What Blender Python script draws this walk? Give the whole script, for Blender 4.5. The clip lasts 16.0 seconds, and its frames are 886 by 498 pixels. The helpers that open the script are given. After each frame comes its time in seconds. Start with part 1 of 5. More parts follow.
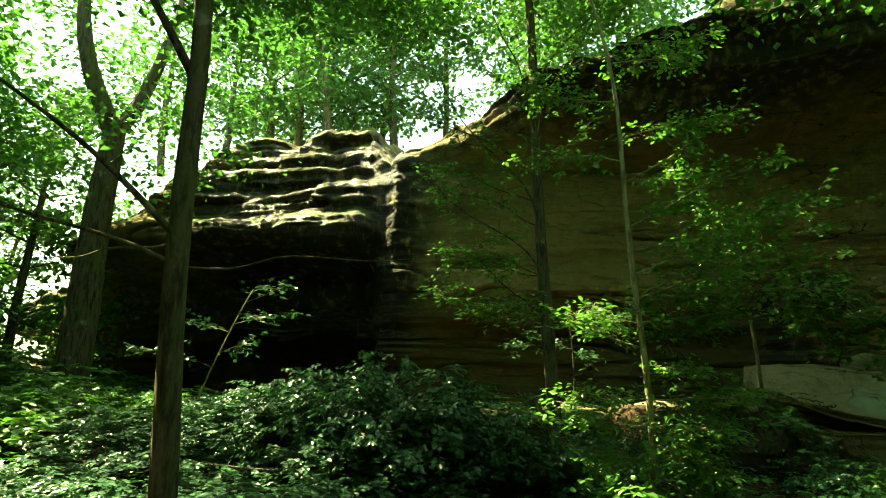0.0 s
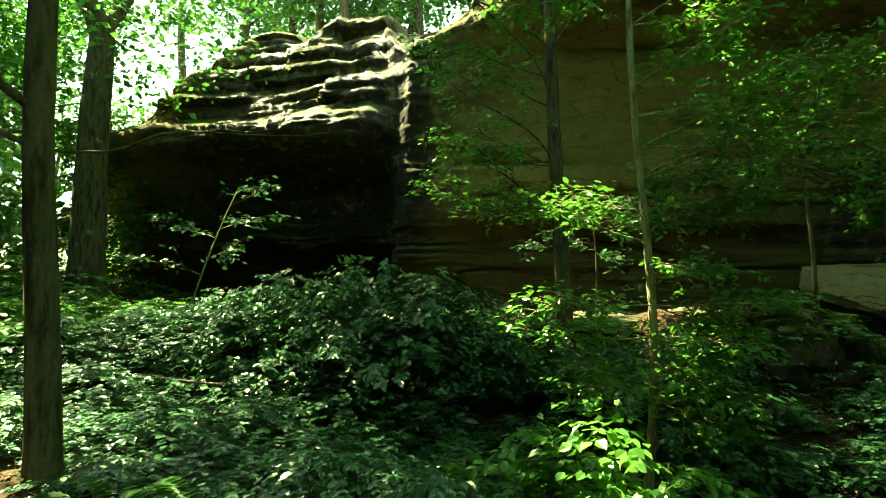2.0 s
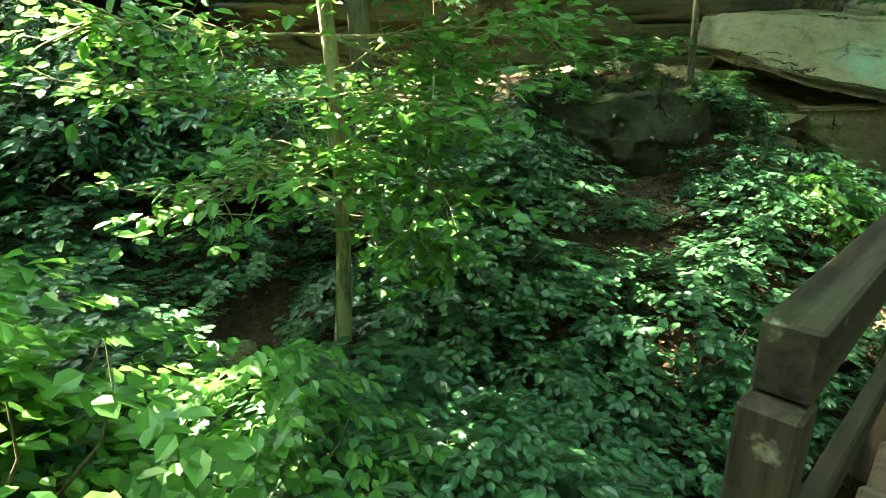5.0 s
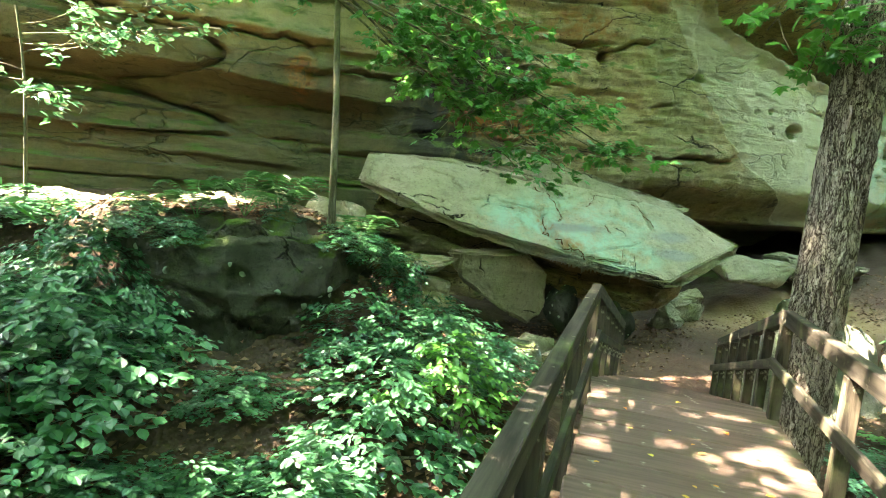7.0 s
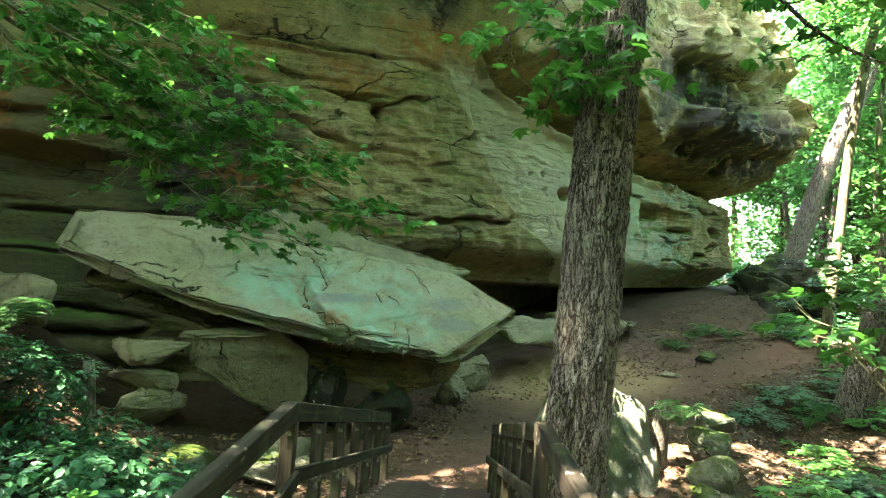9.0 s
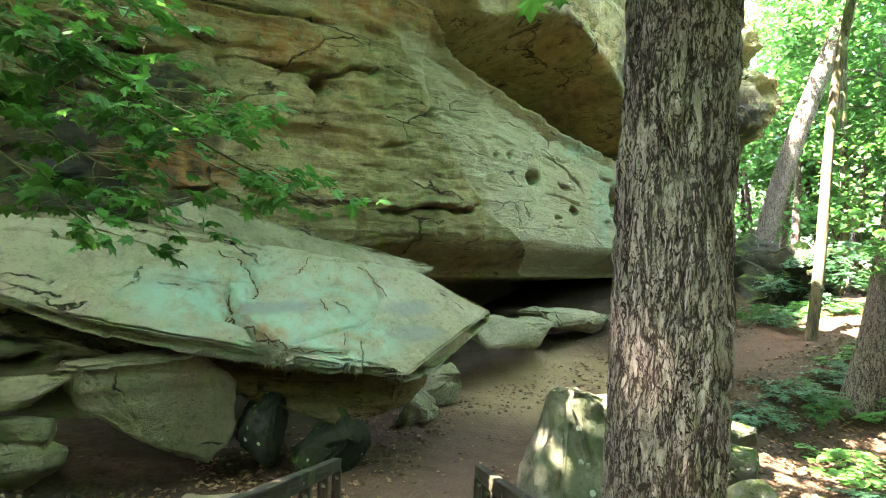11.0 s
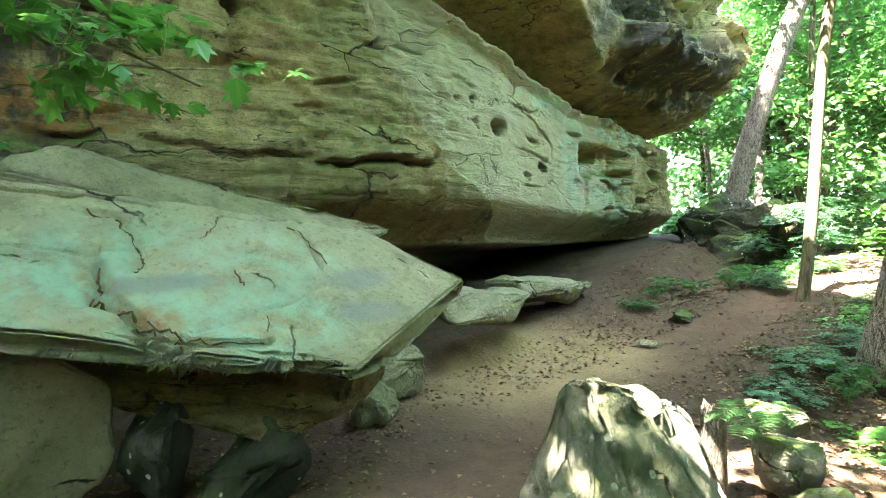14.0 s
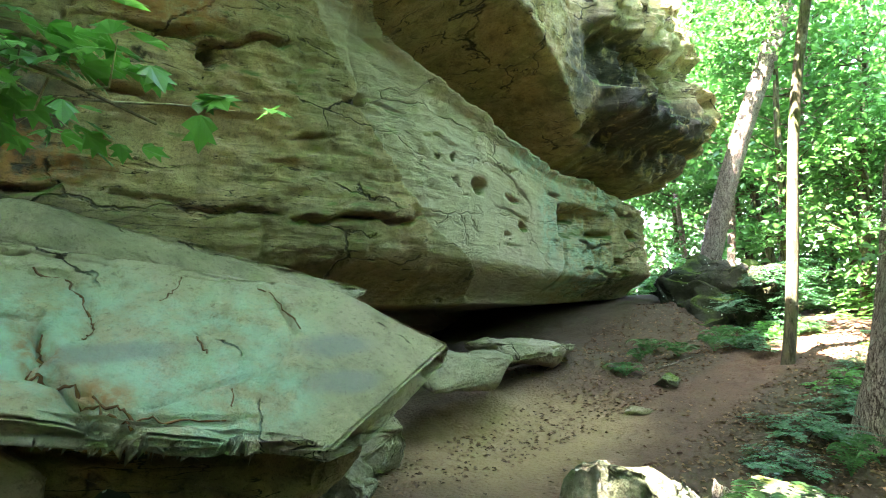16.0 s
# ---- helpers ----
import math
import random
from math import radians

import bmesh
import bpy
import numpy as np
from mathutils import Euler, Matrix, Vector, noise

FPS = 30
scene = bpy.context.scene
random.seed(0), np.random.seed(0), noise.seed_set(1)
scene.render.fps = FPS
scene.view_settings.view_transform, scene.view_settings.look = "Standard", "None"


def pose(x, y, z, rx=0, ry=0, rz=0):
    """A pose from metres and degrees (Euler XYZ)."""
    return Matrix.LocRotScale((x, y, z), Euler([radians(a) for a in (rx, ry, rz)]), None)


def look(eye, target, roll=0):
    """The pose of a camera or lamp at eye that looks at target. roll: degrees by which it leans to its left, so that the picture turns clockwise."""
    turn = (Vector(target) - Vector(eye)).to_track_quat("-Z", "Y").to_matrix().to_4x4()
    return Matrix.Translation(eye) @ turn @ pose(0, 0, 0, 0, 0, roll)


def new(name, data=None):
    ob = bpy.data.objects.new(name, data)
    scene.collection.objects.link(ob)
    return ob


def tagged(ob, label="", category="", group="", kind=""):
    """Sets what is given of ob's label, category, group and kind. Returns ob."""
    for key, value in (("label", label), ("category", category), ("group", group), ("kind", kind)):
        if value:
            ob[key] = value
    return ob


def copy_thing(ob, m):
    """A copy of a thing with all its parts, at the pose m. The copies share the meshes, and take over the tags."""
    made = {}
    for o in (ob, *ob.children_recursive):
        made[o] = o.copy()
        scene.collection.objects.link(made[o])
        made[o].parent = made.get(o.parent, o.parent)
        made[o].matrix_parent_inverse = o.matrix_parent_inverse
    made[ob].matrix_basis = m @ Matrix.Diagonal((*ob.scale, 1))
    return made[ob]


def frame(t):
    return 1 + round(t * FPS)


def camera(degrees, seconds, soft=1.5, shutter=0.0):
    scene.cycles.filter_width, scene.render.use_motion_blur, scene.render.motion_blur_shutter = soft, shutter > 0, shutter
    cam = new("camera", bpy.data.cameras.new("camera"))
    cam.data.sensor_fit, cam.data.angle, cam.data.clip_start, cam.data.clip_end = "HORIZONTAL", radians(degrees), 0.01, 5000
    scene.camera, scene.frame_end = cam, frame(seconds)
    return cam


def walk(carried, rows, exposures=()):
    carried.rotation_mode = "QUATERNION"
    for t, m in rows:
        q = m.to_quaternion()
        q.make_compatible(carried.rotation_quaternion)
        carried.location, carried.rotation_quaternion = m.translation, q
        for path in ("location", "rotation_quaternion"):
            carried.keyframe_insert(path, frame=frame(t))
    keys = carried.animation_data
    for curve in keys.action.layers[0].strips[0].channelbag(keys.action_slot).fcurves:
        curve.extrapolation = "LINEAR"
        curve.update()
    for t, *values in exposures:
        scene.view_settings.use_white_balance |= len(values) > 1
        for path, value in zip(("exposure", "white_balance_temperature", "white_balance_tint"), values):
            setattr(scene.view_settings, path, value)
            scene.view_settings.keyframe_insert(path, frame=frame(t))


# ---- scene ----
from mathutils.bvhtree import BVHTree

cam = camera(74.5, 16.0, soft=1.0)
PATH = [
    (0, (0.529, -3.053, 1.465), (0.196, -1.13, 1.905), 1.1),
    (0.5, (0.724, -2.524, 1.46), (0.243, -0.633, 1.896), 0.7),
    (1, (0.935, -2.108, 1.481), (0.417, -0.222, 1.897), 0.7),
    (1.5, (1.244, -1.697, 1.497), (0.716, 0.2, 1.847), 0.7),
    (2, (1.49, -1.106, 1.444), (0.958, 0.817, 1.574), 0.5),
    (2.5, (1.877, -0.637, 1.301), (1.358, 1.291, 1.187), 0.0),
    (3, (2.192, -0.159, 1.211), (1.684, 1.741, 0.852), -0.7),
    (5.5, (3.647, 2.823, 1.089), (3.419, 4.714, 0.479), 0.9),
    (6, (3.906, 3.217, 1.206), (3.839, 5.146, 0.68), 2.3),
    (6.5, (4.242, 3.469, 1.359), (4.489, 5.419, 0.99), 4.5),
    (7, (4.555, 3.8, 1.434), (5.137, 5.703, 1.235), 5.7),
    (7.5, (4.977, 4.04, 1.497), (5.781, 5.869, 1.415), 6.0),
    (8, (5.316, 4.312, 1.538), (6.305, 6.05, 1.541), 5.5),
    (8.5, (5.644, 4.644, 1.592), (6.714, 6.334, 1.627), 4.9),
    (9, (6.081, 4.928, 1.627), (7.212, 6.577, 1.687), 4.7),
    (11.5, (7.338, 6.787, 1.576), (8.604, 8.335, 1.621), 1.7),
    (12, (7.603, 7.136, 1.557), (8.889, 8.667, 1.556), 1.1),
    (12.5, (7.795, 7.414, 1.55), (9.124, 8.907, 1.494), 0.2),
    (13, (8.036, 7.569, 1.547), (9.386, 9.044, 1.497), 0.2),
    (13.5, (8.151, 7.785, 1.442), (9.509, 9.253, 1.396), 0.5),
    (14, (8.354, 8.056, 1.349), (9.725, 9.512, 1.333), 0.3),
    (14.5, (8.489, 8.208, 1.358), (9.87, 9.655, 1.382), 0.2),
    (15, (8.528, 8.424, 1.348), (9.914, 9.863, 1.434), 0.5),
    (15.5, (8.576, 8.436, 1.393), (9.983, 9.852, 1.524), 0.6),
    (16, (8.575, 8.446, 1.39), (10.002, 9.835, 1.576), 0.4),
]
EXPOSURES = [(0, 2.75, 13200, -22), (2, 3.1, 12400, -26), (3, 4.0, 10300, -21), (5.5, 5.3, 7900, 4), (6.5, 5.8, 7500, 7), (7.5, 5.9, 7500, 9), (8, 5.6, 7400, 7), (9, 5.25, 7300, 6), (11.5, 5.9, 7200, 20), (13, 6.05, 7000, 17), (16, 5.6, 7000, 14)]
walk(cam, [(t, look(eye, target, roll)) for t, eye, target, roll in PATH], EXPOSURES)

# ---- world, sun ----
SUN_EL, SUN_AZ = 58.0, (-0.97, 0.243)
world = bpy.data.worlds.new("sky")
scene.world = world
world.use_nodes = True
wn = world.node_tree
sky = wn.nodes.new("ShaderNodeTexSky")
sky.sky_type = "NISHITA"
sky.sun_disc = False
sky.sun_elevation = radians(SUN_EL)
sky.sun_rotation = math.atan2(SUN_AZ[0], SUN_AZ[1])
wn.nodes["Background"].inputs["Strength"].default_value = 0.15
wn.links.new(sky.outputs[0], wn.nodes["Background"].inputs["Color"])
sun_dir = Vector((SUN_AZ[0] * math.cos(radians(SUN_EL)), SUN_AZ[1] * math.cos(radians(SUN_EL)), math.sin(radians(SUN_EL))))
sun = new("sun", bpy.data.lights.new("sun", "SUN"))
sun.data.energy = 5.0
sun.data.angle = radians(0.5)
sun.data.color = (1.0, 0.95, 0.86)
sun.matrix_world = look(sun_dir * 60, (0, 0, 0))


# ---- material helpers ----
class Mat:
    """A node material with a Principled shader and short-hand nodes on object coordinates."""

    def __init__(self, name, rough=0.85):
        self.mat = bpy.data.materials.new(name)
        self.mat.use_nodes = True
        self.tree = self.mat.node_tree
        self.bsdf = self.tree.nodes["Principled BSDF"]
        self.bsdf.inputs["Roughness"].default_value = rough
        self.bsdf.inputs["Specular IOR Level"].default_value = 0.14
        self.co = self.tree.nodes.new("ShaderNodeTexCoord").outputs["Object"]

    def node(self, kind, **values):
        n = self.tree.nodes.new(kind)
        for k, v in values.items():
            n.inputs[k].default_value = v
        return n

    def link(self, a, b):
        self.tree.links.new(a, b)

    def mapped(self, scale=(1, 1, 1), rot=(0, 0, 0), loc=(0, 0, 0)):
        m = self.node("ShaderNodeMapping", Scale=scale, Rotation=rot, Location=loc)
        self.link(self.co, m.inputs["Vector"])
        return m.outputs[0]

    def noise(self, scale, detail=6, rough=0.6, stretch=(1, 1, 1), loc=(0, 0, 0), distort=0.0, rot=(0, 0, 0)):
        n = self.node("ShaderNodeTexNoise", Scale=scale, Detail=detail, Roughness=rough, Distortion=distort)
        self.link(self.mapped(stretch, rot, loc), n.inputs["Vector"])
        return n.outputs["Fac"]

    def voronoi(self, scale, stretch=(1, 1, 1), feature="F1", warp=0.0):
        n = self.tree.nodes.new("ShaderNodeTexVoronoi")
        n.feature = feature
        n.inputs["Scale"].default_value = scale
        v = self.mapped(stretch)
        if warp:
            w = self.node("ShaderNodeTexNoise", Scale=1.3, Detail=5.0)
            self.link(self.co, w.inputs["Vector"])
            s = self.tree.nodes.new("ShaderNodeVectorMath")
            s.operation = "MULTIPLY_ADD"
            self.link(w.outputs["Color"], s.inputs[0])
            s.inputs[1].default_value = (warp, warp, warp)
            self.link(v, s.inputs[2])
            v = s.outputs[0]
        self.link(v, n.inputs["Vector"])
        return n.outputs["Distance"]

    def ramp(self, fac, lo, hi):
        n = self.tree.nodes.new("ShaderNodeMapRange")
        n.interpolation_type = "SMOOTHSTEP"
        n.inputs["From Min"].default_value, n.inputs["From Max"].default_value = lo, hi
        self.link(fac, n.inputs["Value"])
        return n.outputs["Result"]

    def math(self, op, a, b=0.0):
        n = self.tree.nodes.new("ShaderNodeMath")
        n.operation = op
        for i, v in enumerate((a, b)):
            if isinstance(v, (int, float)):
                n.inputs[i].default_value = v
            else:
                self.link(v, n.inputs[i])
        return n.outputs[0]

    def mix(self, fac, a, b):
        n = self.tree.nodes.new("ShaderNodeMix")
        n.data_type = "RGBA"
        for i, v in ((0, fac), (6, a), (7, b)):
            if isinstance(v, tuple):
                n.inputs[i].default_value = (*v, 1.0)
            elif isinstance(v, (int, float)):
                n.inputs[i].default_value = v
            else:
                self.link(v, n.inputs[i])
        return n.outputs[2]

    def axis(self, i, loc=(0, 0, 0)):
        n = self.tree.nodes.new("ShaderNodeSeparateXYZ")
        self.link(self.mapped(loc=loc), n.inputs[0])
        return n.outputs[i]

    def blob(self, centre, radii, wobble=0.5, scale=1.2, edge=0.35):
        """A patch of rough outline: 1 inside an ellipsoid, 0 outside."""
        m = self.mapped(scale=tuple(1 / r for r in radii), loc=tuple(-c / r for c, r in zip(centre, radii)))
        ln = self.tree.nodes.new("ShaderNodeVectorMath")
        ln.operation = "LENGTH"
        self.link(m, ln.inputs[0])
        d = self.math("ADD", ln.outputs["Value"], self.math("MULTIPLY", self.math("SUBTRACT", self.noise(scale, 5), 0.5), wobble * 2))
        return self.ramp(d, 1.0 + edge, 1.0 - edge)

    def normal_up(self):
        g = self.tree.nodes.new("ShaderNodeNewGeometry")
        s = self.tree.nodes.new("ShaderNodeSeparateXYZ")
        self.link(g.outputs["Normal"], s.inputs[0])
        return s.outputs[2]

    def random(self):
        return self.tree.nodes.new("ShaderNodeObjectInfo").outputs["Random"]

    def island(self):
        return self.tree.nodes.new("ShaderNodeNewGeometry").outputs["Random Per Island"]

    def colour(self, c):
        if isinstance(c, tuple):
            self.bsdf.inputs["Base Color"].default_value = (*c, 1)
        else:
            self.link(c, self.bsdf.inputs["Base Color"])

    def bump(self, height, strength=0.5, distance=0.05):
        n = self.node("ShaderNodeBump", Strength=strength, Distance=distance)
        self.link(height, n.inputs["Height"])
        self.link(n.outputs[0], self.bsdf.inputs["Normal"])

    def rough(self, fac):
        self.link(fac, self.bsdf.inputs["Roughness"])


def sandstone(name, base, dark, warm, green, moss=0.0, algae=0.5, mint=(), strata=True, grey=(), wet=(), black=(), pale=False, spots=0.0, rust=()):
    base, dark, warm, green = (tuple(k * v for v in col) for col, k in ((base, 0.72), (dark, 0.5), (warm, 0.72), (green, 0.66)))
    m = Mat(name, 0.9)
    big = m.noise(0.35, 5)
    c = m.mix(m.ramp(big, 0.35, 0.65), base, warm)
    c = m.mix(m.math("MULTIPLY", m.ramp(m.noise(0.5, 6, loc=(5, 2, 9)), 0.42, 0.62), algae), c, green)
    bed = m.noise(1.0, 7, 0.65, stretch=(0.25, 0.25, 3.5)) if strata else m.noise(1.2, 7, 0.65)
    c = m.mix(m.math("MULTIPLY", m.ramp(bed, 0.5, 0.68), 0.28), c, dark)
    mott = m.noise(3.2, 9, 0.72, loc=(2, 8, 1))
    c = m.mix(m.math("MULTIPLY", m.ramp(mott, 0.5, 0.66), 0.5 if strata else 0.32), c, dark)
    c = m.mix(m.math("MULTIPLY", m.ramp(mott, 0.48, 0.34), 0.4), c, tuple(min(0.6, 1.45 * v) for v in base))
    grain = m.noise(16, 9, 0.75)
    c = m.mix(m.math("MULTIPLY", m.ramp(grain, 0.52, 0.68), 0.6), c, dark)
    crack = m.voronoi(0.55, (0.5, 0.5, 1.8) if strata else (1.1, 1.1, 1.1), "DISTANCE_TO_EDGE", 0.9)
    speck = m.noise(52, 5, 0.8, loc=(1, 1, 5))
    c = m.mix(m.math("MULTIPLY", m.ramp(speck, 0.52, 0.66), 0.6 if strata else 0.22), c, dark)
    if strata:
        lines = m.noise(1.0, 6, 0.7, stretch=(0.45, 0.45, 17), loc=(0, 0, 3))
        c = m.mix(m.math("MULTIPLY", m.ramp(lines, 0.58, 0.66), 0.26), c, dark)
    some = m.ramp(m.noise(0.7, 4, loc=(6, 1, 2)), 0.46, 0.56) if strata else m.ramp(m.noise(1.1, 4, loc=(6, 1, 2)), 0.54, 0.6)
    gap = m.math("MULTIPLY", m.ramp(crack, 0.016 if strata else 0.011, 0.003), some)
    if strata:
        for k, (sc, thin, where) in enumerate(((1.6, 0.008, 0.5), (1.1, 0.009, 0.54))):
            wander = m.noise(sc, 5, 0.5, stretch=(0.4, 0.4, 2.4), loc=(2 * k, 5, 7 * k))
            edge = m.math("ABSOLUTE", m.math("SUBTRACT", wander, 0.5))
            here = m.ramp(m.noise(0.9, 4, loc=(k, 9, 4 * k)), where, where + 0.07)
            gap = m.math("MAXIMUM", gap, m.math("MULTIPLY", m.ramp(edge, thin, thin * 0.3), here))
    c = m.mix(m.math("MULTIPLY", gap, 0.92), c, (0.022, 0.016, 0.010))
    drip = m.noise(1.6, 5, stretch=(1, 1, 0.12), loc=(3, 0, 0))
    c = m.mix(m.math("MULTIPLY", m.ramp(drip, 0.58, 0.75), 0.4), c, dark)
    if pale:
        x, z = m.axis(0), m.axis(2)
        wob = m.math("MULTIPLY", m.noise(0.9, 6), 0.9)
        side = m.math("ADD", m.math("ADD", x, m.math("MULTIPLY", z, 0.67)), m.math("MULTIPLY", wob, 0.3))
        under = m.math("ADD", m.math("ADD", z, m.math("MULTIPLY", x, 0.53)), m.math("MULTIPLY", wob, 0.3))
        face = m.math("MULTIPLY", m.ramp(side, 17.95, 18.02), m.ramp(under, 11.64, 11.7))
        f = m.math("MULTIPLY", face, m.ramp(m.math("ADD", x, wob), 26.0, 24.6))
        f = m.math("MULTIPLY", f, m.ramp(m.math("ADD", m.math("MULTIPLY", x, 0.12), z), 8.3, 7.9))
        c = m.mix(m.math("MULTIPLY", f, 0.7), c, m.mix(m.noise(1.1, 7, stretch=(0.6, 0.6, 2.5)), (0.30, 0.25, 0.155), (0.50, 0.43, 0.29)))
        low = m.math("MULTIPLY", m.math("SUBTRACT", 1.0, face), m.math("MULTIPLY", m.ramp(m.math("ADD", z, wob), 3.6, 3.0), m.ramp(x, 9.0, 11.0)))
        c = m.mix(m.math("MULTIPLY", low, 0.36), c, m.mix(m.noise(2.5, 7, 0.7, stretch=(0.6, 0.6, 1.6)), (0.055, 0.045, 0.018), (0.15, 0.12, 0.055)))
        # olive middle wall, made paler to paint in the light off the leaves
        wall = m.math("MULTIPLY", m.ramp(x, 10.0, 7.0), m.math("MULTIPLY", m.ramp(x, -5.6, -4.8), m.math("MULTIPLY", m.ramp(z, 3.5, 5.0), m.ramp(z, 10.0, 9.0))))
        c = m.mix(m.math("MULTIPLY", wall, 0.6), c, m.mix(m.noise(0.8, 6, 0.6, stretch=(1, 1, 0.4)), (0.15, 0.135, 0.05), (0.33, 0.285, 0.12)))
        # near-black tones low on the wall: the cave band's shade, put into the colour
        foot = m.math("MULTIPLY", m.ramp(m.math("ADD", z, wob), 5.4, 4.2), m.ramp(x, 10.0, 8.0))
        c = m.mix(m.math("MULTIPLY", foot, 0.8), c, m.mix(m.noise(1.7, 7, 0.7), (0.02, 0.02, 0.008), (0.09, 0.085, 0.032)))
    for centre, radii in mint:
        f = m.math("MULTIPLY", m.blob(centre, radii, 0.9, 0.8, 0.6), m.ramp(m.noise(2.2, 8, 0.7), 0.36, 0.62))
        c = m.mix(m.math("MULTIPLY", f, 0.66), c, (0.27, 0.42, 0.31))
    for centre, radii in grey:
        c = m.mix(m.math("MULTIPLY", m.blob(centre, radii, 0.5, 1.8, 0.5), 0.7), c, (0.2, 0.2, 0.18))
    # black patches: wet rock in places, elsewhere shade painted into the colour
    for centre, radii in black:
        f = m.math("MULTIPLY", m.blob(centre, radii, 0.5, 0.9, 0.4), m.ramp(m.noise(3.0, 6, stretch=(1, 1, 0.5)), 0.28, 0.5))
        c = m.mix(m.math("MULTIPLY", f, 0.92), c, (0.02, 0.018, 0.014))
    for centre, radii in rust:
        f = m.math("MULTIPLY", m.blob(centre, radii, 0.6, 2.0, 0.5), m.ramp(m.noise(5.0, 6), 0.35, 0.6))
        c = m.mix(m.math("MULTIPLY", f, 0.8), c, (0.30, 0.125, 0.035))
    if moss:
        f = m.math("MULTIPLY", m.ramp(m.normal_up(), 0.25, 0.75), m.ramp(m.noise(1.1, 6), 0.6 - 0.3 * moss, 0.72 - 0.3 * moss))
        c = m.mix(f, c, m.mix(m.noise(20, 4), (0.04, 0.07, 0.012), (0.11, 0.15, 0.03)))
    if spots:
        dot = m.math("ADD", m.voronoi(5.0), m.math("MULTIPLY", m.noise(18, 4), 0.12))
        f = m.math("MULTIPLY", m.ramp(dot, 0.24 * spots + 0.07, 0.24 * spots + 0.03), m.ramp(m.noise(1.5, 4, loc=(3, 3, 3)), 0.47, 0.53))
        c = m.mix(f, c, (0.42, 0.46, 0.36))
    m.colour(c)
    if wet:
        m.bsdf.inputs["Specular IOR Level"].default_value = 0.3
        f = 0.9
        for centre, radii in wet:
            w = m.math("MULTIPLY", m.blob(centre, radii, 0.4, 0.8, 0.3), m.ramp(m.noise(1.3, 5, stretch=(1, 1, 0.4)), 0.35, 0.5))
            f = m.math("SUBTRACT", f, m.math("MULTIPLY", w, 0.66))
        m.rough(f)
    h = m.math("ADD", m.math("MULTIPLY", bed, 1.0), m.math("MULTIPLY", grain, 0.35))
    h = m.math("ADD", h, m.math("MULTIPLY", m.noise(45, 5, 0.7), 0.22))
    h = m.math("SUBTRACT", m.math("ADD", h, m.math("MULTIPLY", mott, 0.8)), m.math("MULTIPLY", gap, 1.2))
    m.bump(h, 1.0, 0.12)
    return m.mat


def leaf_material(name, low, high, gloss=0.35, through_light=0.45):
    m = Mat(name, gloss)
    n = m.noise(0.8, 3)
    c = m.mix(m.island(), low, high)
    c = m.mix(m.math("MULTIPLY", m.ramp(n, 0.4, 0.7), 0.35), c, tuple(0.55 * v for v in low))
    m.colour(c)
    m.bsdf.inputs["Specular IOR Level"].default_value = 0.45
    t = m.node("ShaderNodeBsdfTranslucent")
    brighter = m.mix(0.5, c, (high[0] * 1.25, high[1] * 1.5, high[2] * 0.95))
    m.link(brighter, t.inputs["Color"])
    s = m.node("ShaderNodeMixShader", Fac=through_light)
    m.link(m.bsdf.outputs[0], s.inputs[1])
    m.link(t.outputs[0], s.inputs[2])
    m.link(s.outputs[0], m.tree.nodes["Material Output"].inputs["Surface"])
    return m.mat


def bark(name, pale, dark, scale=1.0, moss=0.0, furrow=True):
    m = Mat(name, 0.95)
    ridges = m.noise((20 if furrow else 13) * scale, 8, 0.68, stretch=(1, 1, 0.2), distort=0.3)
    fine = m.noise(40 * scale, 5, 0.7, stretch=(1, 1, 0.5))
    if furrow:
        # thin dark furrows that wander upwards between flaky strips
        strips = 1.0
        for sc, tall, thin, at in ((9, 0.2, 0.034, 1), (16, 0.3, 0.034, 5), (27, 0.4, 0.022, 9)):
            wander = m.noise(sc * scale, 5, 0.6, stretch=(1, 1, tall), distort=0.5, loc=(at, 2 * at, 3))
            strips = m.math("MULTIPLY", strips, m.ramp(m.math("ABSOLUTE", m.math("SUBTRACT", wander, 0.5)), 0.0, thin))
        c = m.mix(strips, dark, m.mix(m.ramp(ridges, 0.35, 0.65), tuple(0.6 * v for v in pale), pale))
        ridges = m.math("ADD", m.math("MULTIPLY", strips, 0.6), m.math("MULTIPLY", ridges, 0.5))
    else:
        c = m.mix(m.ramp(ridges, 0.36, 0.58), dark, pale)
    c = m.mix(m.math("MULTIPLY", m.ramp(fine, 0.4, 0.75), 0.5), c, dark)
    lich = m.noise(2.3, 5)
    c = m.mix(m.math("MULTIPLY", m.ramp(lich, 0.6, 0.7), 0.5), c, (0.38, 0.38, 0.30))
    if moss:
        c = m.mix(m.math("MULTIPLY", m.ramp(m.noise(1.4, 5, loc=(1, 7, 3)), 0.45, 0.7), moss), c, (0.10, 0.13, 0.03))
    m.colour(c)
    m.bump(m.math("ADD", ridges, m.math("MULTIPLY", fine, 0.3)), 1.0 if furrow else 0.4, 0.04 if furrow else 0.015)
    return m.mat


